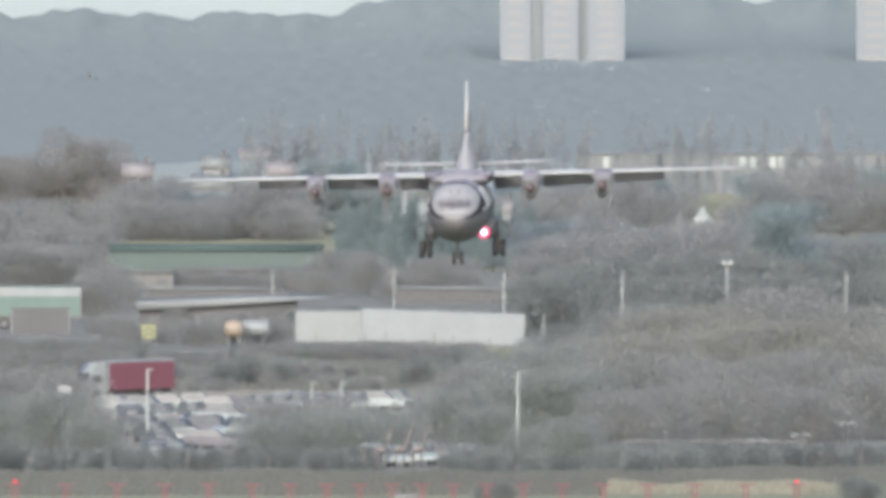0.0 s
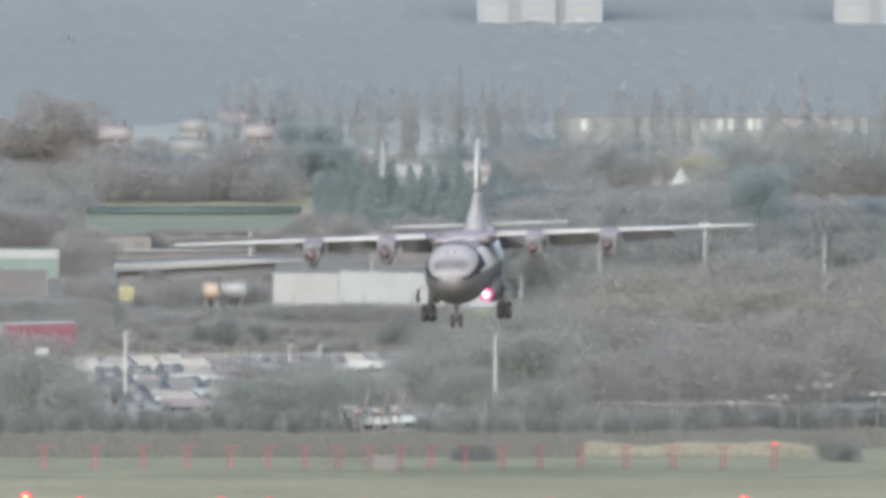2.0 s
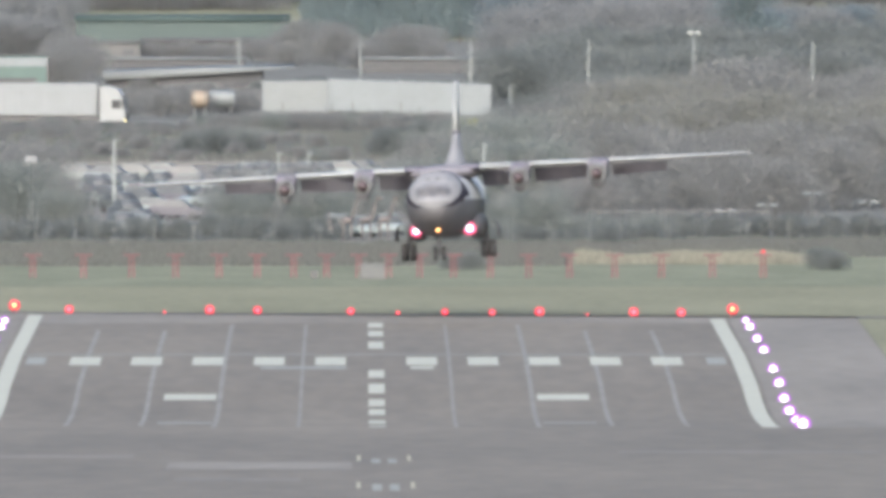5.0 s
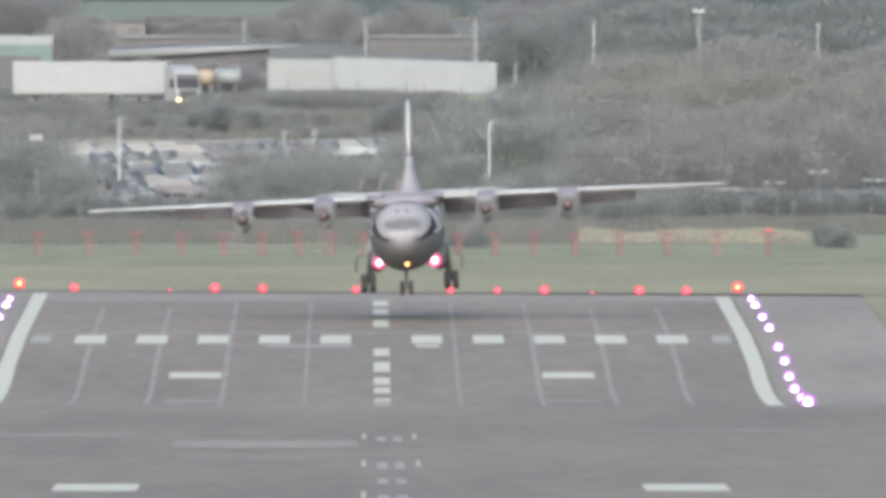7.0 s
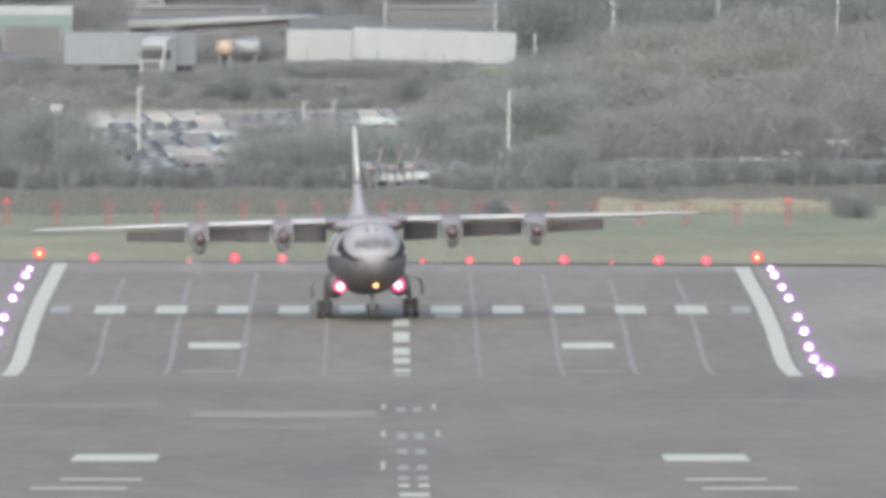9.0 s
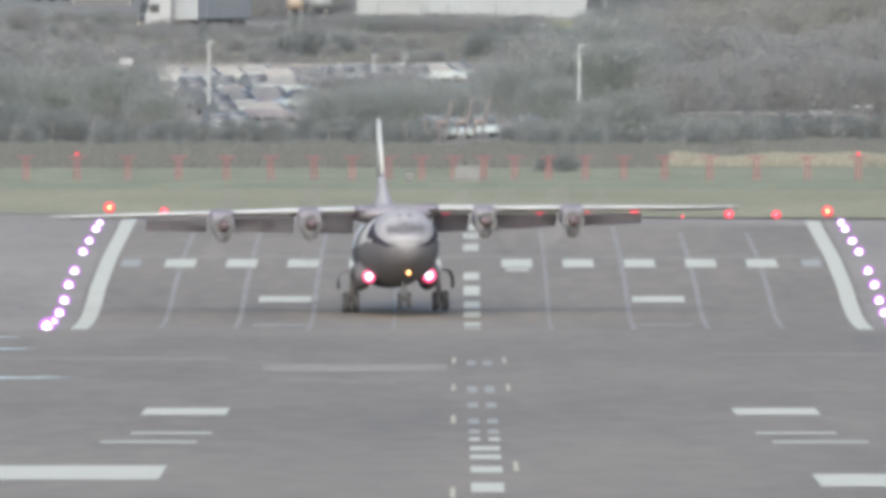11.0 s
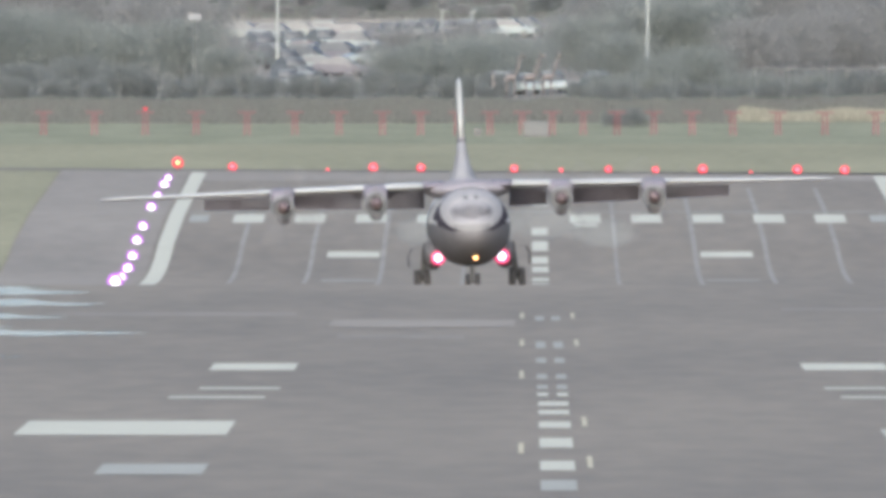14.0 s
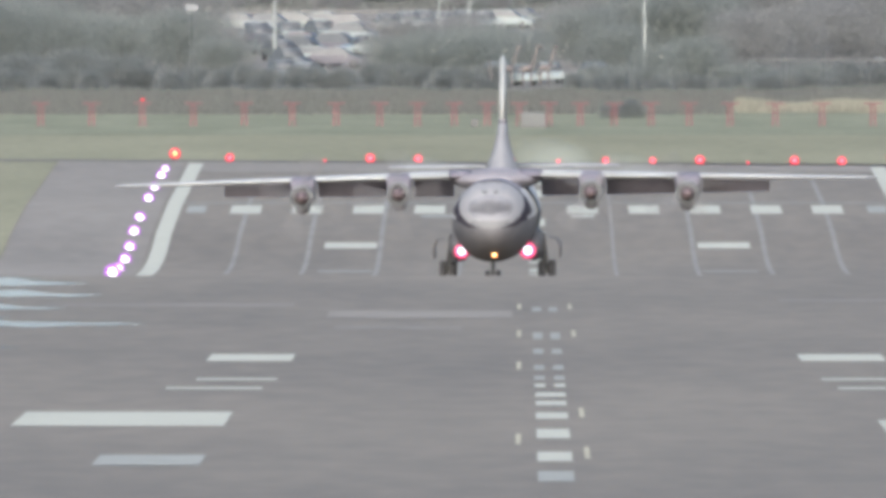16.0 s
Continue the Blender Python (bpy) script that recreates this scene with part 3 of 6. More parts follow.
        rod(bm, (s * 2.46, -0.35, 0.53), (s * 2.46, 1.05, 0.53), 0.1)
        rod(bm, (s * 2.46, -0.3, 0.7), (s * 2.0, -1.2, 1.7), 0.07)
        part("strut", bm, M["dark_metal"], gear)
        for dy in (-0.4, 1.1):
            for dx in (-0.25, 0.25):
                wheel(gear, "wheel", (s * 2.46 + dx, dy, 0.53), 0.53, 0.33)
        bm = B()
        loft(bm, [[(s * (x + w), y, z) for w, y in ((0, -1.2), (0.05, -1.25), (0.05, 1.8), (0, 1.75))] for x, z in ((2.55, 2.25), (2.95, 2.15), (3.12, 1.8), (3.1, 1.25))])
        part("gear_door", fix(bm), M["hull_dark"], gear)
    ng = new("nose_gear")
    ng.parent = t
    LEGS.append((ng, 0.2))
    bm = B()
    rod(bm, (0, -9.2, 0.45), (0, -8.85, 1.9), 0.1, 0.12, 12)
    rod(bm, (-0.3, -9.2, 0.42), (0.3, -9.2, 0.42), 0.07)
    rod(bm, (0, -9.15, 0.9), (0, -8.0, 1.5), 0.05)
    part("strut", bm, M["dark_metal"], ng)
    for dx in (-0.26, 0.26):
        wheel(ng, "wheel", (dx, -9.2, 0.42), 0.42, 0.24)
    # lamps: three stay drawn into the hull until the camera should see them
    for x, y, z, r, core, rim in ((-1.66, -4.3, 1.68, 0.36, "white_lamp", "pink_halo"), (1.62, -4.3, 1.68, 0.4, "white_lamp", "pink_halo"), (0.14, -11.9, 1.68, 0.13, "warm_lamp", "orange_lamp"), (-1.28, -4.5, 1.97, 0.17, "warm_lamp", "orange_lamp")):
        lamp = new("landing_lamp")
        lamp.parent = t
        lamp.location = (x, y, z)
        bm = B()
        loft(bm, [oval(yy, 0, rr, rr, 20) for yy, rr in ((-0.02, r * 0.52), (-0.1, r * 0.42), (-0.13, r * 0.1))])
        part("lens", fix(bm), M[core], lamp)
        # Added glowing ring in place of the bloom round the lamp.
        bm = B()
        loft(bm, [oval(yy, 0, rr, rr, 20) for yy, rr in ((-0.03, r * 0.54), (-0.06, r), (0.0, r), (0.0, r * 0.54))], close=False)
        part("reflector_ring", fix(bm), M[rim], lamp)
        bm = B()
        loft(bm, [oval(yy, 0, rr, rr, 20) for yy, rr in ((0.03, r * 1.02), (0.12, r * 0.9), (0.3, r * 0.5), (0.36, 0.05))])
        part("lamp_housing", fix(bm), M["dark_metal"], lamp)
        LAMPS.append((lamp, x, y, z))
    return t


PROPS, LAMPS, FLEXING, LEGS = [], [], [], []
plane = aircraft()


# ---- plants ----
def leaf_cloud(rng, lobes, n, size, thin=1.0, jitter=0.8):
    """Fine sprays of leaves all through several lobes: (x, y, z, rx, ry, rz)."""
    vol = np.array([l[3] * l[5] for l in lobes])
    pick = rng.choice(len(lobes), n, p=vol / vol.sum())
    L = np.array(lobes)[pick]
    d = rng.normal(size=(n, 3))
    d /= np.linalg.norm(d, axis=1)[:, None]
    d[:, 2] = np.where(d[:, 2] < -0.5, -d[:, 2], d[:, 2])
    rad = rng.uniform(0.1, 1.0, (n, 1)) ** 0.45 * 1.05 + rng.exponential(0.07, (n, 1))
    c = L[:, :3] + d * rad * L[:, 3:]
    u = rng.normal(size=(n, 3)) + d * 0.5
    u /= np.linalg.norm(u, axis=1)[:, None]
    w = np.cross(u, d + rng.normal(size=(n, 3)) * jitter)
    w /= np.linalg.norm(w, axis=1)[:, None] + 1e-6
    s = size * rng.uniform(0.35, 0.95, (n, 1))
    v = np.stack([c - u * s - w * s * 0.35 * thin, c - u * s * 0.6 + w * s * 0.55 * thin, c + u * s], 1).reshape(-1, 3)
    f = np.arange(n * 3).reshape(-1, 3)
    return v, f.tolist()


def leaf_mesh(name, v, f, material):
    me = bpy.data.meshes.new(name)
    me.from_pydata(v.tolist(), [], f)
    me.polygons.foreach_set("use_smooth", [True] * len(f))
    me.materials.append(M[material])
    return me


def cloud_part(name, v, f, material, parent):
    me = leaf_mesh(name, v, f, material)
    ob = new(name, me)
    ob.parent = parent
    return ob


def tree(name, label, h, w, leaf, seed, n=1500, size=0.38, trunk=0.28, shape="round", group="", category="tree"):
    """A tapered trunk with limbs and an uneven crown of many sprays; built at the origin."""
    rng = np.random.default_rng(seed)
    t = thing(name, label, category, group)
    bm = B()
    base = h * (0.06 if shape != "shrub" else 0.02)
    rod(bm, (0, 0, -0.3), (0, 0, h * 0.55), 0.045 * h * 0.6, 0.02 * h * 0.5, 8)
    part("trunk", bm, M["bark"], t)
    for i in range(7 if shape == "round" else 0):
        bm = B()
        a = rng.uniform(0, 6.28)
        z0 = rng.uniform(0.12, 0.5) * h
        e = (math.cos(a) * w * rng.uniform(0.25, 0.42), math.sin(a) * w * rng.uniform(0.25, 0.42), z0 + h * rng.uniform(0.15, 0.38))
        rod(bm, (0, 0, z0), e, 0.018 * h * 0.6, 0.006 * h * 0.6, 5)
        part("limb", bm, M["bark"], t)
    lobes = []
    for i in range(20 if shape != "cone" else 10):
        if shape == "cone":
            k = i / 9
            r = w * 0.5 * (1.02 - k * 0.85)
            lobes.append((rng.normal() * 0.06 * w, rng.normal() * 0.06 * w, h * (0.15 + 0.8 * k), r, r, h * 0.13))
        else:
            a, q = rng.uniform(0, 6.28), rng.uniform(0.05, 0.36) * w
            z = base + (h - base) * rng.uniform(0.15, 0.82)
            r = w * rng.uniform(0.17, 0.3)
            lobes.append((math.cos(a) * q, math.sin(a) * q, z, r, r, min(r * rng.uniform(0.7, 1.0), (h - z) * 1.0 + 0.1)))
    if shape == "shrub":
        for i in range(12):
            a, q, r = rng.uniform(0, 6.28), w * rng.uniform(0.15, 0.36), w * rng.uniform(0.18, 0.28)
            lobes.append((math.cos(a) * q, math.sin(a) * q, h * rng.uniform(0.1, 0.35), r, r, r * 0.9))
    v, f = leaf_cloud(rng, lobes, n, size)
    cloud_part("crown", v, f, leaf, t)
    if leaf in ("leaf_brown", "twig", "leaf_olive"):
        v, f = leaf_cloud(rng, lobes[:6], n // 4, size * 2.6, 0.1)
        cloud_part("brushwood", v, f, "twig", t)
    return t


def plant(src, x, y, s=1.0, sink=0.0, turn=None):
    """A copy of a plant on the ground at (x, y), turned at random."""
    m = pose(x, y, ground_z(y) - sink, 0, 0, rnd.uniform(0, 360) if turn is None else turn)
    src_scale = src.scale.copy()
    src.scale = (s * rnd.uniform(0.92, 1.1), s * rnd.uniform(0.92, 1.1), s * rnd.uniform(0.92, 1.1))
    o = copy_thing(src, m)
    src.scale = src_scale
    return o


rnd = random.Random(7)
SRC = {}
SRC["thicket_brown"] = tree("thicket", "brown autumn thicket with bare twigs", 5.0, 9.0, "leaf_brown", 1, 11500, 0.155, shape="shrub", group="thickets", category="bush")
SRC["thicket_green"] = tree("thicket", "dull green thicket on rough ground", 4.6, 8.5, "leaf_green", 2, 11500, 0.155, shape="shrub", group="thickets", category="bush")
SRC["thicket_dark"] = tree("thicket", "dark evergreen thicket behind the fence", 4.2, 8.0, "leaf_dark", 3, 11500, 0.155, shape="shrub", group="thickets", category="bush")
SRC["thicket_olive"] = tree("thicket", "olive and yellow autumn thicket", 5.0, 9.0, "leaf_olive", 4, 11500, 0.155, shape="shrub", group="thickets", category="bush")
SRC["low_brown"] = tree("bush", "low brown autumn bush", 5.0, 9.0, "leaf_brown", 31, 3600, 0.28, shape="shrub", group="low bushes", category="bush")
SRC["low_green"] = tree("bush", "low dull green bush", 4.6, 8.5, "leaf_green", 32, 3600, 0.28, shape="shrub", group="low bushes", category="bush")
SRC["low_dark"] = tree("bush", "low dark evergreen hedge bush", 4.2, 8.0, "leaf_dark", 33, 3600, 0.28, shape="shrub", group="low bushes", category="bush")
SRC["far_brown"] = tree("distant_thicket", "distant brown thicket paled with haze colour", 5.0, 9.0, "leaf_far_brown", 41, 7500, 0.21, shape="shrub", group="distant thickets", category="bush")
SRC["far_green"] = tree("distant_thicket", "distant green thicket paled with haze colour", 4.6, 8.5, "leaf_far_green", 42, 7500, 0.21, shape="shrub", group="distant thickets", category="bush")
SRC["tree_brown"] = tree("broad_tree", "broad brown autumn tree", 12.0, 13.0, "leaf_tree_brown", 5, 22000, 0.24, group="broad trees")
SRC["tree_pale"] = tree("broad_tree", "broad brown autumn tree paled with haze colour", 12.0, 13.0, "leaf_far_brown", 5, 22000, 0.24, group="broad trees")
SRC["tree_dark"] = tree("evergreen_tree", "dark rounded evergreen tree", 9.0, 9.0, "leaf_tree_dark", 6, 14000, 0.22, group="evergreen trees")
SRC["conifer"] = tree("conifer", "dark green conifer in a belt of trees", 7.0, 4.0, "leaf_tree_dark", 8, 7000, 0.2, shape="cone", group="conifers")

for x, y, s in ((-39.3, 2678, 0.36), (-37.5, 2676, 0.36), (-35.8, 2674, 0.36), (-34.0, 2670, 0.36), (-32.4, 2676, 0.36), (-30.6, 2670, 0.36), (-29.1, 2695, 0.36), (-27.2, 2683, 0.36), (-25.4, 2670, 0.36),
                (-23.7, 2678, 0.36), (-21.9, 2671, 0.36), (-20.4, 2692, 0.36), (-18.6, 2683, 0.36), (-16.9, 2689, 0.36), (-15.1, 2681, 0.36), (-13.3, 2680, 0.36), (-11.7, 2696, 0.36), (-9.9, 2690, 0.36),
                (-8.2, 2688, 0.36), (-6.4, 2670, 0.36), (-4.7, 2675, 0.36), (-2.9, 2692, 0.36), (22.2, 2688, 0.42), (24.6, 2688, 0.42), (26.9, 2688, 0.42), (29.3, 2688, 0.42), (31.7, 2688, 0.42),
                (34.1, 2688, 0.42), (36.4, 2688, 0.42), (38.8, 2688, 0.42), (41.2, 2688, 0.42), (43.5, 2688, 0.42), (45.9, 2688, 0.42), (48.3, 2688, 0.42),):
    plant(SRC["low_dark"], x, y, s)
for x, y, s in ((-29.8, 2781, 0.85), (-25.5, 2760, 0.9), (-22.6, 2752, 0.6), (-32.4, 2796, 0.9), (-36.0, 2826, 1), (-39.4, 2796, 1), (-9.6, 2732, 0.66), (-6.7, 2726, 0.74), (-4.3, 2720, 0.7),
                (-3.3, 2744, 0.76), (-1.1, 2772, 0.7), (3.8, 2796, 0.9), (6.2, 2752, 0.72), (9.2, 2710, 0.62), (11.6, 2696, 0.7),):
    plant(SRC["thicket_green"], x, y, s)
for x, y, s in ((-22.5, 2796, 0.55),):
    plant(SRC["low_brown"], x, y, s)
for x, y, s in ((-28.6, 2826, 1.0), (-24.8, 2820, 0.95), (-9.7, 2781, 0.75), (-7.7, 2796, 0.72), (-5.0, 2778, 0.75), (-34.3, 2856, 1.1), (-39.3, 2887, 1.2), (5.2, 2856, 1.0), (3.9, 2826, 0.8),
                (15.1, 2752, 0.9), (18.0, 2766, 0.85), (21.4, 2781, 0.9), (25.6, 2796, 1.0), (29.1, 2781, 0.95),):
    plant(SRC["thicket_brown"], x, y, s)
for x, y, s in ((8.8, 2826, 1.1), (11.8, 2826, 1.1), (14.4, 2856, 1.15), (5.8, 2968, 0.9), (8.5, 2985, 1.1), (11.7, 3002, 1.1),):
    plant(SRC["thicket_green"], x, y, s)
for x, y, s in ((17.2, 2840, 1.2), (20.8, 2872, 1.2), (24.1, 2856, 1.15), (27.7, 2887, 1.2), (30.8, 2856, 1.15), (34.0, 2840, 1.1), (37.9, 2856, 1.2), (40.9, 2856, 1.2),):
    plant(SRC["thicket_brown"], x, y, s)
for x, y, s in ((19.1, 2985, 1.25), (22.8, 3019, 1.3), (26.5, 3036, 1.3), (30.4, 3019, 1.25), (34.2, 3002, 1.2), (38.8, 3019, 1.3), (15.7, 3019, 1.1), (41.9, 2985, 1.3), (25.4, 3164, 1.3),
                (22.4, 3145, 1.2),):
    plant(SRC["thicket_olive"], x, y, s)
for x, y, s in ((29.3, 3183, 1.4), (33.2, 3202, 1.4), (36.8, 3183, 1.3), (41.2, 3202, 1.4), (19.4, 3183, 1.2), (14.5, 3126, 1.0), (10.9, 3164, 0.65), (7.6, 3145, 0.5), (44.0, 3164, 1.4),):
    plant(SRC["thicket_brown"], x, y, s)
for x, y, s in ((-15.2, 3172, 0.4), (-13.3, 3179, 0.5), (-10.5, 3179, 0.45),):
    plant(SRC["low_dark"], x, y, s)
for x, y, s in ((1.6, 3164, 0.6), (4.5, 3210, 0.55), (6.9, 3242, 0.5), (21.3, 3323, 1.1), (19.1, 3366, 1.0), (14.3, 3282, 0.9), (23.4, 3409, 1.0), (12.6, 3282, 0.7),):
    plant(SRC["thicket_dark"], x, y, s)
for x, y, s in ((-38.1, 3302, 0.6), (-42.7, 3282, 0.7),):
    plant(SRC["thicket_brown"], x, y, s)
for x, y, s in ((12.9, 3546, 1.3), (15.6, 3570, 1.2), (19.0, 3619, 1.3), (22.3, 3546, 1.2), (26.1, 3499, 1.3), (29.5, 3476, 1.4), (34.3, 3499, 1.5), (38.4, 3454, 1.4), (42.5, 3454, 1.5),
                (47.2, 3499, 1.5),):
    plant(SRC["thicket_dark"], x, y, s)
for x, y, s in ((18.1, 3747, 1.2), (22.2, 3801, 1.3), (25.8, 3747, 1.2), (30.1, 3801, 1.2), (34.6, 3747, 1.4), (39.3, 3721, 1.4), (44.5, 3747, 1.4), (48.6, 3721, 1.4),):
    plant(SRC["thicket_dark"], x, y, s)
for x, y, s in ((-21.1, 3476, 0.5), (-18.9, 3444, 0.5), (-15.4, 3444, 0.45), (-11.4, 3462, 0.5), (6.3, 3926, 0.5),):
    plant(SRC["low_brown"], x, y, s)
for x, y, s in ((-29.3, 3669, 0.8), (-29.0, 3774, 0.9), (-7.0, 3943, 0.9), (-3.5, 3914, 0.8), (3.4, 3902, 0.9), (-0.1, 3856, 0.6),):
    plant(SRC["thicket_brown"], x, y, s)
for x, y, s in ((-6.2, 4210, 0.9), (-4.4, 4205, 1.0), (-2.5, 4214, 0.95), (-0.7, 4205, 1.1), (1.2, 4210, 1.0), (3.1, 4205, 0.95), (4.9, 4210, 1.05), (6.8, 4214, 1.0), (8.6, 4205, 1.1),
                (10.5, 4210, 1.0), (12.4, 4214, 1.05), (14.2, 4205, 0.9), (-5.5, 4160, 0.8), (-1.3, 4160, 0.85), (2.4, 4174, 0.8), (6.1, 4160, 0.85), (9.8, 4160, 0.9),):
    plant(SRC["conifer"], x, y, s)
for x, y, s in ((-37.8, 4384, 0.95), (-42.6, 4388, 0.72), (-33.2, 4380, 0.62), (-48.5, 4376, 0.8),):
    plant(SRC["tree_brown"], x, y, s)
for x, y, s in ((42.6, 4234, 0.82), (49.0, 4270, 0.85), (55.1, 4258, 0.8), (39.2, 4222, 0.8), (60.3, 4270, 0.9), (18.7, 4246, 0.7), (23.9, 4270, 0.75), (27.0, 4258, 0.6), (15.4, 4210, 0.6),):
    plant(SRC["tree_pale"], x, y, s)
for x, y, s in ((-7.2, 4358, 1.0), (40.3, 4354, 0.72), (54.3, 4398, 0.62), (57.6, 4354, 0.7), (62.1, 4398, 0.65), (-9.0, 4354, 0.7), (-4.5, 4352, 0.7), (39.7, 4034, 1.0),):
    plant(SRC["tree_dark"], x, y, s)
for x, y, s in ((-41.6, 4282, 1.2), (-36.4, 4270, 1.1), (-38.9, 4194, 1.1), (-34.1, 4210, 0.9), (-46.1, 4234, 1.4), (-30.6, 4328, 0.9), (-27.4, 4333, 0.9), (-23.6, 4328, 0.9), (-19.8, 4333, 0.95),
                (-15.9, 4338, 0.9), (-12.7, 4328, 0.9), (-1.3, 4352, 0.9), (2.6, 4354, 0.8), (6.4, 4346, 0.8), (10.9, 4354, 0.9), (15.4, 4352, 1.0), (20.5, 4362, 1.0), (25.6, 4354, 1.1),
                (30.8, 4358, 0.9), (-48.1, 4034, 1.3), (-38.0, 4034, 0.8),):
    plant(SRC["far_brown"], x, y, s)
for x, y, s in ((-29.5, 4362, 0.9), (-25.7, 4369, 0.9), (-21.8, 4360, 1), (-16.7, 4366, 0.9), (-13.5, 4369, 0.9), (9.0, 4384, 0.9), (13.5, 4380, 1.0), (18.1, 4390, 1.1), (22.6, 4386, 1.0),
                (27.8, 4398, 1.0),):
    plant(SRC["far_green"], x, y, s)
for x, y, s in ((6.6, 2550, 0.3), (5.2, 2552, 0.26), (29.7, 2552, 0.34), (30.4, 2548, 0.3),):
    plant(SRC["low_dark"], x, y, s)
for x, y, s in ((-28.7, 2682, 0.6), (-32.3, 2688, 0.6), (-35.8, 2682, 0.6),):
    plant(SRC["thicket_dark"], x, y, s)
for x, y, s in ((15.2, 4002, 1.048568596439616), (18.1, 4017, 1.0443447313925944), (21.3, 4070, 1.3049916606534988), (24.0, 4052, 1.0754184092286563), (26.4, 3986, 1.3053427179028807), (29.7, 4046, 1.3365172961325293), (32.4, 4024, 1.2372406670377074), (35.5, 4052, 1.3293416003807996), (-42.6, 4021, 0.8),
                (-39.7, 4021, 0.8), (-36.7, 4021, 0.8), (-33.8, 4021, 0.8),):
    plant(SRC["far_brown"], x, y, s)
for x, y, s in ((14.7, 4174, 1.072660485276727), (18.4, 4174, 1.1416410780792987), (22.1, 4174, 1.1234354193941196), (25.7, 4174, 0.974697224463467), (29.4, 4174, 0.990297483680596), (33.1, 4174, 0.9414890142824364),):
    plant(SRC["far_green"], x, y, s)
for x, y, s in ((-44.9, 3270, 0.1961630920923355), (-43.5, 3281, 0.24135210994572298), (-42.1, 3226, 0.2582221689576485), (-41.0, 3225, 0.21774620634842368), (-40.4, 3272, 0.2770119475773083), (-38.7, 3150, 0.2613857067265756), (-37.8, 3144, 0.20394213710102327), (-37.7, 3280, 0.165607254243873), (-35.4, 3116, 0.183582600461561),
                (-33.9, 3120, 0.27304525953132397), (-34.5, 3218, 0.2229642184831744), (-33.5, 3262, 0.24980776677815958), (-31.2, 3132, 0.1643957895931393), (-31.4, 3265, 0.20088886426050667), (-29.5, 3122, 0.20079514319510136), (-28.8, 3184, 0.19749404432114884), (-29.1, 3250, 0.1693835478664688), (-27.6, 3160, 0.2796072177444045),
                (-27.6, 3273, 0.2784038930541121), (-25.7, 3209, 0.1884803924625145), (-24.1, 3137, 0.21467981217887977), (-24.4, 3272, 0.26992832181303894), (-23.3, 3194, 0.2606115137401759), (-22.0, 3153, 0.2739758275146279), (-20.4, 3144, 0.17279567316367106), (-20.4, 3254, 0.2613680676406436), (-19.3, 3200, 0.2799159937683362),
                (-17.2, 3112, 0.21442479875099482), (-16.9, 3153, 0.21748509401741822), (-16.5, 3210, 0.17758076350023777), (-15.0, 3110, 0.2751779060179558), (-14.2, 3192, 0.2006174512327793), (-14.0, 3232, 0.25384227652677943), (-12.1, 3217, 0.2543227095560596), (-11.1, 3159, 0.2396822133967148), (-10.3, 3216, 0.2445363488808044),
                (-9.9, 3195, 0.2523696967789143), (-8.6, 3228, 0.27346570641404994), (-7.5, 3178, 0.161389678842697), (-6.8, 3236, 0.24059715086849193), (-5.8, 3138, 0.23769243330386713), (-4.6, 3219, 0.2372875687589483), (-3.7, 3136, 0.20200541817158452), (-2.6, 3130, 0.24260043482463128),):
    plant(SRC["low_brown"], x, y, s)
for x, y, s in ((-41.0, 3115, 0.2221767316536828), (-41.1, 3252, 0.260394433762457), (-37.8, 3196, 0.24297107018128344), (-35.5, 3153, 0.18061921055625121), (-33.6, 3178, 0.2398667475012819), (-31.8, 3171, 0.252964569509442), (-29.3, 3154, 0.16331464188897507), (-28.2, 3203, 0.23801404760546335), (-25.6, 3160, 0.23570381944042057),
                (-24.0, 3198, 0.1871491114786972), (-22.3, 3258, 0.1980821010184114), (-19.9, 3246, 0.16427890606119314), (-17.3, 3214, 0.23341527408836216), (-15.1, 3238, 0.2683818787700036), (-13.5, 3209, 0.1934233685039175), (-11.1, 3261, 0.2597644071703342), (-9.0, 3275, 0.23362769094233138), (-7.0, 3184, 0.20072479750314615),
                (-4.3, 3115, 0.25822263997420053), (-2.4, 3139, 0.23707558501218468),):
    plant(SRC["low_green"], x, y, s)
for x, y, s in ((-28.4, 3552, 0.3284224974465004), (-26.6, 3513, 0.4127718276933302), (-24.7, 3452, 0.4935993837311611), (-23.7, 3510, 0.3702232164460932), (-22.0, 3462, 0.30018949565567643), (-21.3, 3599, 0.41316240268420595), (-19.4, 3510, 0.32814009685134854), (-17.9, 3507, 0.47825635606690414), (-16.7, 3552, 0.38633675869804684),
                (-15.3, 3578, 0.3582989163392406), (-13.4, 3449, 0.37595610675795604), (-11.9, 3451, 0.4827494534239581), (-10.7, 3513, 0.35196493080411284),):
    plant(SRC["low_brown"], x, y, s)
for x, y, s in ((-5.9, 3990, 0.543080709927771), (-3.6, 4014, 0.5865059866625761), (5.9, 4032, 0.5597693955011265), (14.0, 3992, 0.6805759395829096),):
    plant(SRC["far_brown"], x, y, s)
for x, y, s in ((-31.5, 3888, 0.5488916514465249), (-29.9, 3970, 0.49574576455021513), (-8.1, 3887, 0.5475264152799797), (-0.7, 3966, 0.48793092975015157), (15.5, 3916, 0.4736980546044979),):
    plant(SRC["low_brown"], x, y, s)
for x, y, s in ((2.2, 3916, 0.64804159118024),):
    plant(SRC["thicket_brown"], x, y, s)
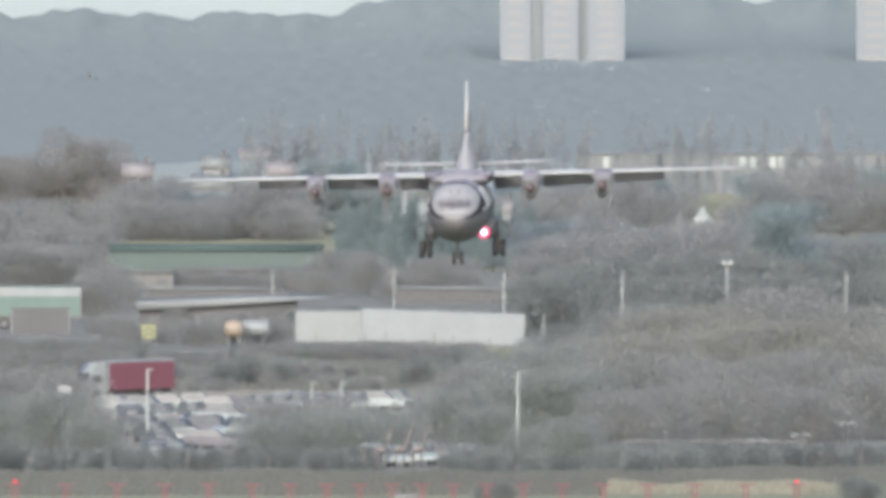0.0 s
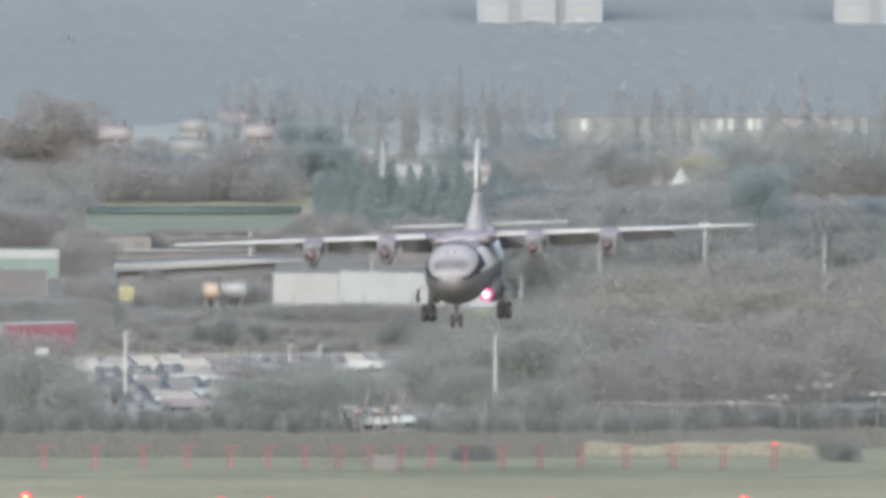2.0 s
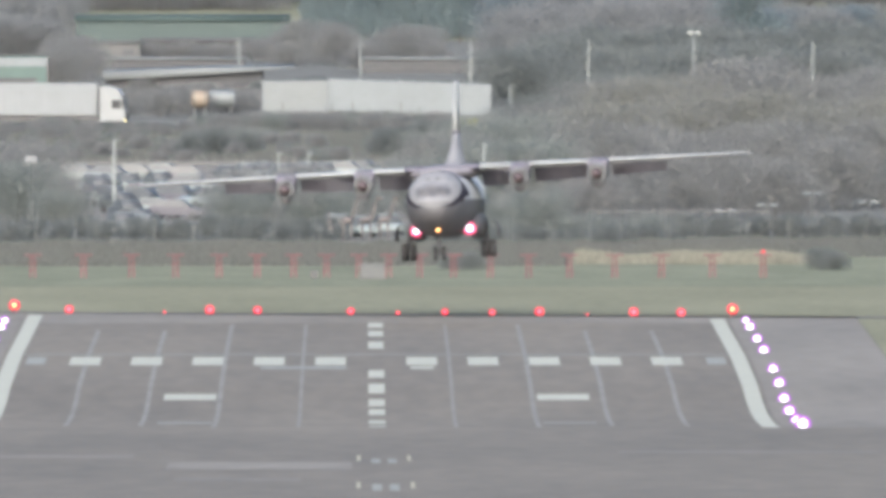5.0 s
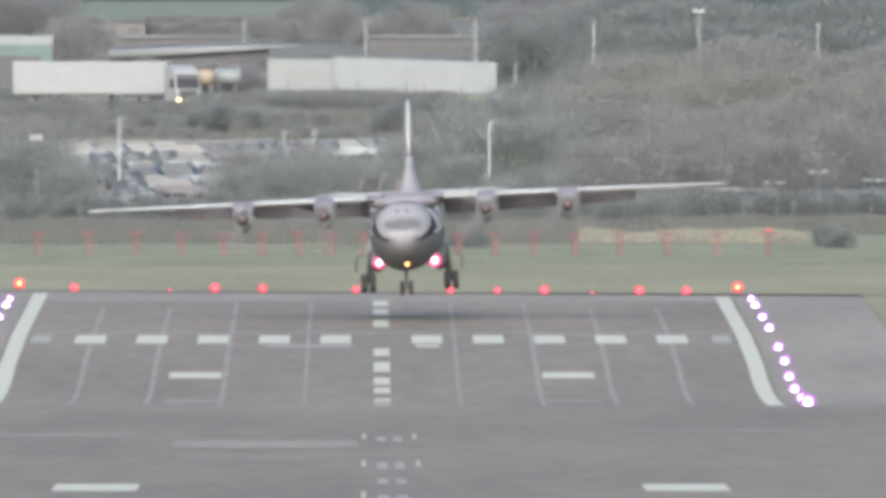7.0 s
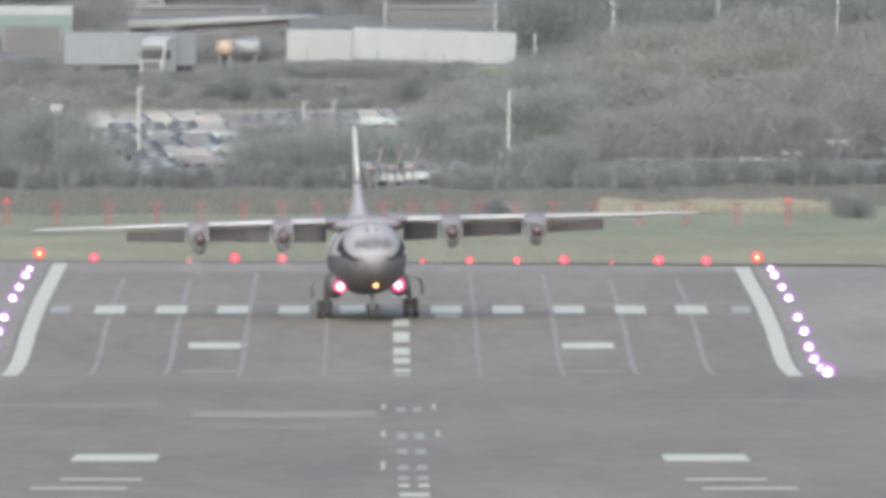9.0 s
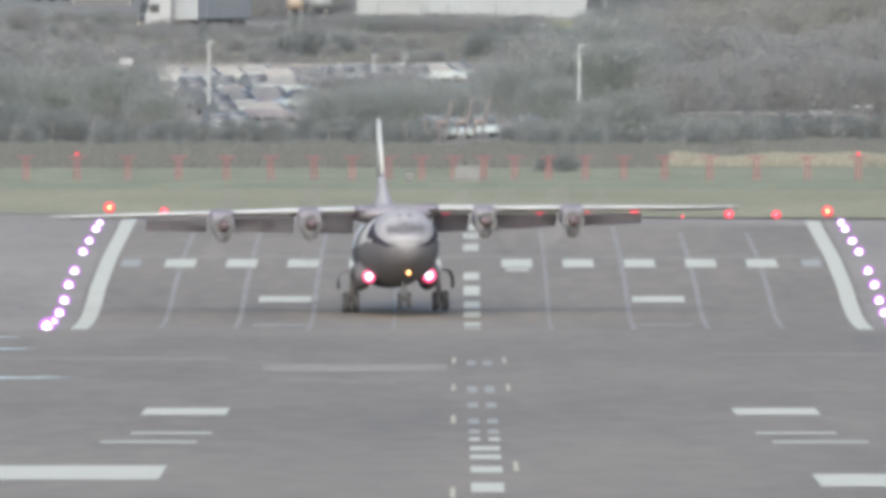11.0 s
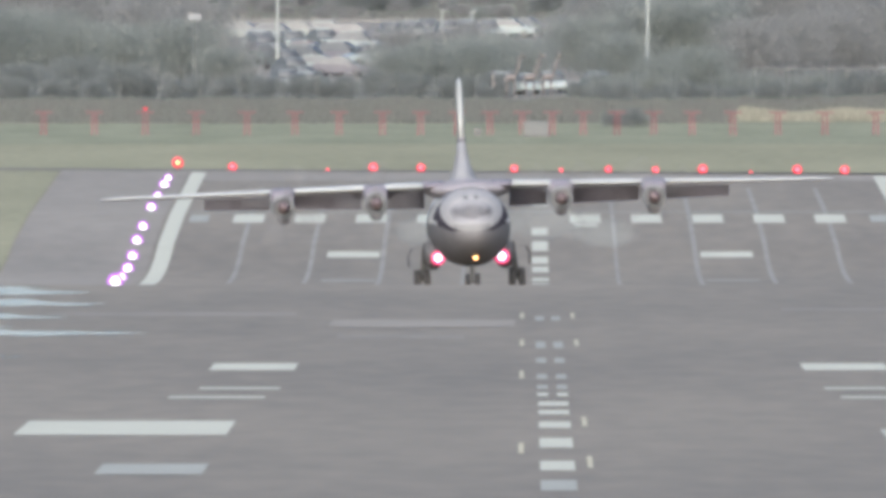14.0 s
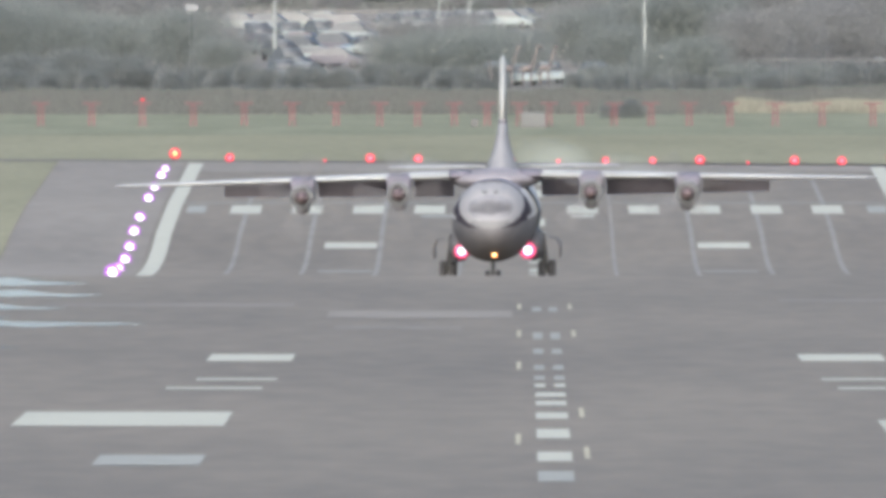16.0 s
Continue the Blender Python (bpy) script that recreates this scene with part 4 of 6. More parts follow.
for x, y, s in ((-38.8, 3342, 0.21910601632936516), (-37.6, 3309, 0.17797051401032155), (-36.6, 3310, 0.19947785907685922), (-36.2, 3298, 0.16405518071791378), (-35.4, 3328, 0.163745773274467), (-34.6, 3320, 0.1688831506262788), (-33.6, 3310, 0.1429143130796171), (-33.4, 3320, 0.21332585758423844), (-32.0, 3314, 0.14116484131197365),
                (-31.4, 3322, 0.18605134289802155), (-30.6, 3308, 0.17855032495182327), (-29.9, 3325, 0.1713492552532722), (-29.3, 3338, 0.16371588794296066), (-28.7, 3348, 0.20690229058457998), (-27.9, 3322, 0.16290888646149312), (-26.8, 3288, 0.15141473422375287), (-26.5, 3314, 0.17981455384070982), (-26.2, 3342, 0.18686817916715515),
                (-25.0, 3348, 0.15840154067707352), (-23.9, 3296, 0.1930881124390162), (-24.0, 3301, 0.21829487923902546), (-22.3, 3302, 0.14391143388949337), (-21.9, 3337, 0.19165899385473098), (-20.9, 3302, 0.15077007114532776), (-20.7, 3288, 0.1519784004587447), (-19.9, 3323, 0.15289439145757433), (-19.3, 3350, 0.14865717748416168),
                (-18.8, 3348, 0.14460489962762793), (-17.6, 3300, 0.21027656949980245), (-17.4, 3322, 0.16516556959478643), (-16.2, 3318, 0.21508304098615333), (-15.8, 3348, 0.1957837023107554), (-15.1, 3308, 0.18046752827777657), (-13.7, 3313, 0.1896702261093799), (-13.6, 3313, 0.16033522059476848), (-12.4, 3316, 0.15070246804239085),
                (-12.2, 3326, 0.19894023143583753), (-11.4, 3302, 0.1924010994086291), (-10.8, 3305, 0.14729426197015338), (-10.1, 3310, 0.15908680760255584),):
    plant(SRC["low_brown"], x, y, s)
for x, y, s in ((-36.9, 3314, 0.1593971741680386), (-35.3, 3342, 0.18350039946345365), (-34.0, 3334, 0.19712248791575496), (-31.4, 3330, 0.14696466643383077), (-28.9, 3302, 0.18923577094592195), (-27.8, 3305, 0.16125789575389798), (-25.9, 3323, 0.17682544218241802), (-23.8, 3320, 0.14818552422049158), (-21.3, 3304, 0.1882701910874281),
                (-19.6, 3291, 0.1710494728548902), (-17.6, 3308, 0.1844096016200792), (-16.0, 3338, 0.1419899354217984), (-14.2, 3342, 0.19335544717481035), (-11.9, 3296, 0.1400263779284005), (-9.9, 3288, 0.17716792281942687),):
    plant(SRC["low_green"], x, y, s)
for x, y, s in ((-3.1, 2674, 0.2099748448964968), (2.9, 2682, 0.2374634093560779), (4.0, 2666, 0.21521139186029364), (5.0, 2678, 0.21615374740240564), (6.0, 2680, 0.24820359267023073), (6.8, 2664, 0.23689680272047586), (8.4, 2670, 0.2673813741331237), (9.1, 2664, 0.21179132892590022), (10.3, 2678, 0.26744654121991174),
                (11.4, 2681, 0.2201022436580114), (12.0, 2680, 0.20782033251045756), (13.2, 2664, 0.23642531088033686), (14.2, 2674, 0.22831432079291245), (15.4, 2669, 0.2163353210507646), (16.2, 2670, 0.29404817897373514), (17.5, 2676, 0.2975431667795116), (18.1, 2684, 0.27792633152106944), (19.4, 2684, 0.2548416278031009),
                (20.7, 2674, 0.23500133003257562), (21.3, 2683, 0.28987919599055767),):
    plant(SRC["low_dark"], x, y, s)
for x, y, s in ((3.0, 2684, 0.26752660822563407), (4.5, 2708, 0.31562464780670985), (6.0, 2702, 0.31704607414024155), (7.7, 2708, 0.2652646377162561), (9.7, 2704, 0.33120808489380427), (10.9, 2695, 0.27181036494501526), (12.5, 2706, 0.33587119160535306), (14.4, 2693, 0.37994735764130844), (15.6, 2709, 0.3355486316238787),
                (17.3, 2694, 0.31272801185491883), (18.9, 2690, 0.38781981547076266), (20.4, 2697, 0.3756982015069985), (22.0, 2706, 0.30364045610764034),):
    plant(SRC["low_green"], x, y, s)
for x, y, s in ((-46.9, 4430, 0.8703417371378712), (-43.6, 4398, 0.7095065980883969), (-41.0, 4428, 0.6286947370697813), (-38.0, 4424, 0.6295136506079375), (-35.0, 4416, 0.8019439804047688), (-32.2, 4424, 0.6215048169525794), (-29.1, 4404, 0.6168108891417146), (-26.3, 4426, 0.7001064088860964), (-23.4, 4418, 0.6344858398672665),
                (-20.4, 4416, 0.7098753175359408), (-17.5, 4402, 0.7946294572206315), (-14.5, 4395, 0.8289343403958652),):
    plant(SRC["far_brown"], x, y, s)
for i in range(27):
    plant(SRC["low_brown" if i % 3 else "low_green"], -14.5 + i * 1.05 + rnd.uniform(-0.3, 0.3), rnd.uniform(3332, 3346), rnd.uniform(0.27, 0.38))
for i in range(24):
    plant(SRC["low_brown" if i % 2 else "low_dark"], -46 + i * 1.3 + rnd.uniform(-0.4, 0.4), rnd.uniform(3318, 3332), rnd.uniform(0.2, 0.27))
for x, y, k in ((-30.2, 4342, 1.3), (-13.9, 4338, 1.35), (-21.8, 4344, 0.8), (-17.6, 4340, 1.0), (-26.4, 4338, 0.9)):
    plant(SRC["far_brown"], x, y, k)
for i in range(12):
    plant(SRC["low_dark"], -10.5 + 1.5 * i, 3560 + rnd.uniform(-12, 12), rnd.uniform(0.42, 0.55))
for i in range(16):
    plant(SRC["low_brown" if i % 3 else "low_green"], -46 + 1.5 * i, 3400 + rnd.uniform(-14, 14), rnd.uniform(0.26, 0.36))
for i in range(9):
    plant(SRC["low_brown"], -9.5 + 1.5 * i, 3480 + rnd.uniform(-12, 12), rnd.uniform(0.36, 0.5))
for i in range(9):
    plant(SRC["far_green" if i % 2 else "far_brown"], 34.5 + 2.4 * i, 4104 + rnd.uniform(-12, 12), rnd.uniform(0.85, 1.1))
plant(SRC["tree_dark"], 20.4, 3200, 0.5)
for i in range(10):
    plant(SRC["low_brown"], -24 + 1.7 * i, 3968 + rnd.uniform(-6, 6), rnd.uniform(0.3, 0.42))
for o in SRC.values():
    for c in o.children_recursive:
        bpy.data.objects.remove(c)
    bpy.data.objects.remove(o)


# far woods: uncountable stems and sprays on the hill
def far_woods(name, label, material, spots, h, w, seed, per=60, size=0.9, thin=0.5):
    rng = np.random.default_rng(seed)
    vs, fs, k = [], [], 0
    for x, y, s in spots:
        z = ground_z(y)
        hh, ww = h * s, w * s
        lobes = [(x + rng.normal() * ww * 0.16, y + rng.normal() * 2, z + hh * q, ww * r, ww * r, hh * 0.22) for q, r in ((0.25, 0.55), (0.5, 0.55), (0.7, 0.42), (0.85, 0.25))]
        v, f = leaf_cloud(rng, lobes, per, size, thin, 0.5)
        vs.append(v)
        fs.extend([[q + k for q in c] for c in f])
        k += len(v)
    me = leaf_mesh(name, np.concatenate(vs), fs, material)
    return tagged(new(name, me), label, "trees", kind="stuff")


def canopy_top(x, y):
    """Height of the closed canopy over the hill's slope: rounded crowns in rows, tallest on the ridge."""
    ridge = 1 / (1 + math.exp(-(x + 2) / 4))
    tall = 4.2 + min(1.0, max(0.0, (y - 4700) / 240)) ** 2 * (3.6 + 3.2 * ridge + 1.6 * noise.noise(Vector((x * 0.16, 7.3, 0))))
    crowns = max(0.0, 1 - 1.4 * noise.voronoi(Vector((x * 0.24, y * 0.02, 0)))[0][0])
    if y < 4465:
        return ground_z(y) - 0.2
    return ground_z(y) + tall * 0.72 + (0.35 + (y > 4900) * 0.9) * crowns + 0.16 * noise.noise(Vector((x * 0.6, y * 0.05, 3.1))) + 0.08 * noise.noise(Vector((x * 1.6, y * 0.11, 9.0)))


cols, lines = np.arange(-72, 92, 0.7).tolist(), list(range(4462, 4980, 6))
verts = [(x, y, canopy_top(x, y)) for y in lines for x in cols]
w = len(cols)
quads = [(a * w + b, a * w + b + 1, (a + 1) * w + b + 1, (a + 1) * w + b) for a in range(len(lines) - 1) for b in range(w - 1)]
tagged(new("far_canopy", leaf_mesh("far_canopy", np.array(verts), quads, "far_wood")), "closed tree canopy on a far hill, tinted blue-grey for haze", "trees", kind="stuff")
hr = random.Random(3)
spots = []
for y in range(4470, 4970, 20):
    for i in range(26):
        x = hr.uniform(-62, 84)
        k = canopy_top(x, y) - ground_z(y)
        spots.append((x, y, max(0.3, k / 6.5) * hr.uniform(0.85, 1.0)))
for i in range(46):
    x = hr.uniform(10.5, 30.0) if i % 3 else hr.uniform(55, 70)
    spots.append((x, hr.uniform(4772, 4796), hr.uniform(0.45, 0.85) - 0.012 * abs(x - 17)))
far_woods("far_woodland", "woodland covering a far hill, tinted blue-grey for haze", "far_wood", spots, 6.5, 7.5, 11, 300, 0.24, 0.9)
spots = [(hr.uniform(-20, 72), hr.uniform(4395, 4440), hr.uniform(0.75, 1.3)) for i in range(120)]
far_woods("far_poplar_row", "row of tall bare poplars before the hill, tinted grey for haze", "far_poplar", spots, 9.0, 1.5, 12, 550, 0.42, 0.3)

# ---- airfield edge: antenna frames, fence, hut ----
def antenna_frame():
    t = thing("antenna_frame", "red-painted antenna frame with a crossbar standing in grass", "antenna", "antenna frames")
    bm = B()
    rod(bm, (-0.16, 0, 0), (-0.12, 0, 1.5), 0.055, 0.045)
    rod(bm, (0.16, 0, 0), (0.12, 0, 1.5), 0.055, 0.045)
    for z in (0.4, 0.8, 1.2):
        rod(bm, (-0.15, 0, z), (0.15, 0, z + 0.2), 0.022)
    part("mast", bm, M["red_paint"], t)
    bm = B()
    box(bm, (0, 0, 1.5), (1.15, 0.5, 0.09), 0.03)
    part("crossbar", bm, M["red_paint"], t)
    for x in (-0.5, -0.25, 0.25, 0.5):
        bm = B()
        rod(bm, (x, -0.7, 1.56), (x, 0.7, 1.56), 0.03)
        part("element", bm, M["red_paint"], t)
    return t


frame_src = antenna_frame()
frame_src.matrix_world = pose(-22.37, 2516, ground_z(2516))
for x, y in ((-25.70, 2516), (-29.03, 2516), (-32.36, 2516), (-19.04, 2516), (-15.90, 2516), (-13.01, 2516), (-10.16, 2516), (-7.68, 2516), (-5.28, 2516), (-3.13, 2516), (-1.02, 2516), (0.94, 2516), (2.97, 2516),
             (5.19, 2516), (7.60, 2516), (10.11, 2516), (12.78, 2516), (15.74, 2516), (18.81, 2516), (22.14, 2516), (25.47, 2516)):
    copy_thing(frame_src, pose(x, y, ground_z(y)))
runway_lamp("obstacle_lamp", "small red obstacle lamp on an antenna frame", (25.47, 2516, 1.58), "red_lamp", "red_lamp", 0.1, 0.02, "obstacle lamps")
runway_lamp("obstacle_lamp", "small red obstacle lamp on an antenna frame", (-25.70, 2516, 1.58), "red_lamp", "red_lamp", 0.1, 0.02, "obstacle lamps")

hut = thing("equipment_cabinet", "small grey concrete equipment cabinet in grass", "cabinet", at=(-0.10, 2510, 0))
bm = B()
box(bm, (0, 0, 0.55), (1.6, 1.0, 0.9), 0.03)
part("body", bm, M["galvanised"], hut)
bm = B()
box(bm, (0, 0, 0.07), (1.75, 1.1, 0.14), 0.02)
part("plinth", bm, M["dark_metal"], hut, "dark plinth")
for s in (-0.4, 0.4):
    bm = B()
    box(bm, (s, -0.51, 0.58), (0.7, 0.04, 0.72), 0.01)
    part("door", bm, M["galvanised"], hut)
box_small = thing("junction_box", "small dark junction box in grass", "box", at=(-3.94, 2512, 0))
bm = B()
box(bm, (0, 0, 0.28), (0.5, 0.4, 0.5), 0.03)
rod(bm, (0, 0, 0), (0, 0, 0.1), 0.1)
part("body", bm, M["dark_metal"], box_small)


def grass_tufts(name, label, x0, x1, y0, y1, n, h, seed, blades="dry_grass"):
    """Standing blades of dry grass."""
    rng = np.random.default_rng(seed)
    x, y = rng.uniform(x0, x1, n), rng.uniform(y0, y1, n)
    z = np.array([ground_z(q) for q in y])
    hh = h * rng.uniform(0.5, 1.2, n) * (0.75 + 0.25 * np.sin(x * 0.8) * np.sin(x * 0.23 + 1))
    dx, w = rng.normal(0, 0.15, n), rng.uniform(0.05, 0.12, n)
    v = np.stack([np.stack([x - w, y, z], 1), np.stack([x + w, y, z], 1), np.stack([x + dx, y + rng.normal(0, 0.1, n), z + hh], 1)], 1).reshape(-1, 3)
    me = bpy.data.meshes.new(name)
    me.from_pydata(v.tolist(), [], np.arange(3 * n).reshape(-1, 3).tolist())
    me.materials.append(M[blades])
    return tagged(new(name, me), label, "grass", kind="stuff")


grass_tufts("dry_grass", "band of tall straw-coloured dry grass", 13.6, 29.4, 2574, 2600, 7000, 0.75, 21)
grass_tufts("rough_grass", "dark rough grass under the fence", 13, 52, 2606, 2690, 14000, 0.5, 23, "rough_blades")
grass_tufts("yard_scrub", "low grey-green scrub over rough ground", -48, 12, 3128, 3332, 26000, 0.5, 24, "rough_blades")
grass_tufts("dry_grass", "band of brown rough grass before the fence", -42, 13, 2566, 2668, 24000, 0.55, 22, "rough_blades")


def fence_post(h):
    t = thing("fence_post", "grey concrete perimeter fence post with a cranked top", "fence post", "fence posts")
    bm = B()
    box(bm, (0, 0, h / 2), (0.055, 0.055, h), 0.012)
    part("post", bm, M["galvanised"], t)
    bm = B()
    rod(bm, (0, 0, h), (0, -0.3, h + 0.28), 0.035, 0.025)
    part("crank", bm, M["galvanised"], t)
    return t


post_src = fence_post(2.2)
xs = [round(-45 + 2.72 * i, 2) for i in range(38)]
post_src.matrix_world = pose(xs[0], 2642, 0)
for x in xs[1:]:
    copy_thing(post_src, pose(x, 2642, 0))
mesh_fence = thing("chain_link_fence", "thin grey wire fence along the perimeter", "fence", at=(0, 2642.06, 0))
for z in (0.3, 0.85, 1.4, 1.95, 2.2):
    bm = B()
    rod(bm, (-46, 0, z), (58, 0, z), 0.005, seg=5)
    part("wire", bm, M["galvanised"], mesh_fence)
gantry = thing("pipe_gantry", "pale horizontal pipe frame on posts behind the fence", "gantry", at=(0, 2655, 0))
bm = B()
rod(bm, (14.9, 0, 2.42), (27.5, 0, 2.42), 0.07)
part("rail", bm, M["concrete"], gantry)
for x, h in ((14.9, 2.4), (17.2, 2.9), (20.0, 3.0), (22.7, 2.4), (25.2, 2.4), (27.5, 2.4)):
    bm = B()
    rod(bm, (x, 0, 0), (x, 0, h), 0.042)
    part("post", bm, M["galvanised"], gantry)
crate = thing("green_cabinet", "small green metal cabinet behind the fence", "cabinet", at=(13.44, 2704, 0))
bm = B()
box(bm, (0, 0, 0.55), (0.75, 0.6, 1.1), 0.05)
part("body", bm, M["green_clad"], crate)
bm = B()
box(bm, (0, -0.31, 0.55), (0.6, 0.03, 0.9), 0.01)
part("door", bm, M["green_clad"], crate)


# ---- posts and lamps ----
def lamp_post(at, h, r=0.07, name="lamp_post", label="slim pale lamp post", head=None, group="lamp posts"):
    t = thing(name, label, "lamp post", group, at)
    bm = B()
    rod(bm, (0, 0, 0), (0, 0, h), r * 1.25, r, 10)
    part("pole", bm, M["pole_white"] if head != "twin" else M["galvanised"], t)
    bm = B()
    rod(bm, (0, 0, 0), (0, 0, 0.4), r * 1.9, r * 1.6, 10)
    part("base", bm, M["galvanised"], t)
    if head == "twin":
        bm = B()
        rod(bm, (-0.5, 0, h), (0.5, 0, h), 0.04)
        part("arm", bm, M["galvanised"], t)
        for s in (-1, 1):
            bm = B()
            ball(bm, (s * 0.45, 0, h + 0.03), 0.34, 1.0, 0.6, 0.28)
            part("lantern", bm, M["pole_white"], t, "white lantern")
    elif head == "arm":
        bm = B()
        box(bm, (0.15, 0, h + 0.03), (0.5, 0.18, 0.1), 0.03)
        part("lantern", bm, M["pole_white"], t)
    return t


for x, y, h in ((-19.00, 2820, 5.4), (7.88, 2732, 6.2), (-6.98, 2840, 4.2), (-4.87, 2919, 3.2), (-2.13, 2840, 3.0)):
    lamp_post((x, y, 0), h, 0.1 if h > 5 else 0.07, head="arm")
for x, y, h in ((18.56, 3282, 8.4), (27.37, 3262, 9.0), (36.56, 3183, 9.2), (9.10, 3499, 6.3), (36.81, 3282, 4.2), (12.35, 3409, 3.4), (-12.96, 3801, 3.8), (-0.94, 3774, 4.1)):
    lamp_post((x, y, 0), h, 0.08, "mast", "tall slim grey-green mast among bushes", None, "masts")
flood = thing("flood_lamp", "white twin flood lamp on a mast top", "lamp", at=(27.37, 3262, 9.0))
for s in (-0.28, 0.28):
    part("housing", (lambda bm: (box(bm, (s, -0.05, 0.28), (0.46, 0.3, 0.34), 0.06), bm)[1])(B()), M["pole_white"], flood)
part("bracket", (lambda bm: (rod(bm, (-0.5, 0, 0.04), (0.5, 0, 0.04), 0.05), bm)[1])(B()), M["galvanised"], flood)
striped = thing("hazard_board", "small white and orange hazard board on a post", "sign", at=(15.3, 3290, 0))
part("post", (lambda bm: (rod(bm, (0, 0.06, 0), (0, 0.06, 1.2), 0.05), bm)[1])(B()), M["galvanised"], striped)
part("board", (lambda bm: (box(bm, (0, 0, 1.5), (0.6, 0.05, 1.5), 0.01), bm)[1])(B()), M["house_wall"], striped)
for k in range(3):
    part("stripe", (lambda bm: (box(bm, (0, -0.035, 1.05 + 0.45 * k), (0.58, 0.02, 0.16), 0, (0, 25, 0)), bm)[1])(B()), M["orange"], striped)
yard_fence = thing("yard_fence", "thin grey post fence before parked trailers", "fence", at=(0, 3352, 0))
for x in (-8.9, -7.7, -3.4, -1.6, -0.2, 1.6, 2.6, 3.4, 4.2, 5.6, 7.4):
    part("post", (lambda bm: (rod(bm, (x, 0, 0), (x, 0, 2.0 + 0.4 * math.sin(x * 3)), 0.045), bm)[1])(B()), M["dark_metal"], yard_fence)
part("wire", (lambda bm: (rod(bm, (-9, 0, 1.6), (7.5, 0, 1.6), 0.015, seg=5), bm)[1])(B()), M["dark_metal"], yard_fence)
for x, y, h in ((30.96, 2710, 2.9), (34.94, 2710, 2.3), (27.81, 2710, 2.1), (24.86, 2710, 1.7), (38.13, 2710, 2.5)):
    lamp_post((x, y, 0), h, 0.05, "twin_lantern_post", "short post with two white lanterns", "twin", "twin lantern posts")


# ---- vehicles ----
def car(paint, kind=0):
    """A car nose along -y, at the origin: body shell, cabin glass, wheels, lamps."""
    t = thing("car", "parked car", "car", "parked cars")
    L, W, Hh = (4.3, 1.76, 1.45) if kind == 0 else ((4.6, 1.8, 1.62) if kind == 1 else (5.1, 1.95, 2.1))
    bm = B()
    side = [(-L / 2, 0.3), (-L / 2 + 0.05, 0.65), (-L / 2 + 0.9, 0.88), (L / 2 - 0.25, 0.95), (L / 2, 0.75), (L / 2, 0.3)] if kind < 2 else [(-L / 2, 0.3), (-L / 2 + 0.05, 0.75), (-L / 2 + 0.55, 1.05), (L / 2 - 0.05, 1.1), (L / 2, 0.8), (L / 2, 0.3)]
    loft(bm, [[(x * W / 2, y, z) for y, z in side] for x in (-1, -0.96, 0.96, 1)])
    part("body", fix(bm), paint, t)
    bm = B()
    roof = [(-L * 0.27, 0.86), (-L * 0.1, Hh - 0.03), (0, Hh), (L * 0.25, Hh - 0.04), (L * 0.43, 0.9)] if kind < 2 else [(-L * 0.4, 1.0), (-L * 0.26, Hh - 0.05), (0, Hh), (L * 0.48, Hh - 0.02), (L * 0.495, 1.0)]
    loft(bm, [[(x * (W / 2 - 0.06 - 0.12 * (z > 1.1)), y, z) for y, z in roof] for x in (-1, 1)])
    part("cabin", fix(bm), M["cabin_glass"] if kind < 2 else paint, t, "glazed cabin")
    bm = B()
    rr = [(y, z) for y, z in roof[1:-1]]
    loft(bm, [[(x * (W / 2 - 0.16), y, z + dz) for y, z, dz in [(q[0], q[1], 0.03) for q in rr] + [(q[0], q[1], -0.03) for q in rr[::-1]]] for x in (-1, 1)])
    part("roof", fix(bm), paint, t)
    for s in (-1, 1):
        bm = B()
        box(bm, (s * W * 0.37, -L / 2 + 0.08, 0.68), (0.35, 0.2, 0.14), 0.03)
        part("headlamp", bm, M["pole_white"], t)
        for y in (-L * 0.31, L * 0.3):
            wheel(t, "wheel", (s * (W / 2 - 0.1), y, 0.31), 0.31, 0.2)
    if kind == 2:
        bm = B()
        box(bm, (0, -L * 0.335, Hh * 0.73), (W * 0.8, 0.06, 0.6), 0.02, (-28, 0, 0))
        part("windscreen", bm, M["car_glass"], t)
    return t


PAINTS = [mat("silver_car_paint", (0.178, 0.2, 0.204), 0.25, 0.3, vary=0.1, bump=0), mat("white_car_paint", (0.23, 0.264, 0.268), 0.25, vary=0.06, bump=0), mat("red_car_paint", (0.14, 0.085, 0.092), 0.3, vary=0.1, bump=0),
          mat("dark_car_paint", (0.1, 0.1, 0.12), 0.3, vary=0.1, bump=0), mat("blue_grey_car_paint", (0.13, 0.148, 0.165), 0.3, 0.1, vary=0.1, bump=0)]
WORDS = ["silver", "white", "red", "dark", "blue-grey"]
CARS = {}


def park_car(p, k, x, y, turn):
    key = (p, k)
    word = WORDS[p]
    if key not in CARS:
        CARS[key] = car(PAINTS[p], k)
        tagged(CARS[key], f"{word} {('hatchback', 'estate car', 'van')[k]} parked on the asphalt car park", "van" if k == 2 else "car", "parked cars")
        CARS[key].matrix_world = pose(x, y, 0.03, 0, 0, turn)
        return CARS[key]
    return copy_thing(CARS[key], pose(x, y, 0.03, 0, 0, turn))


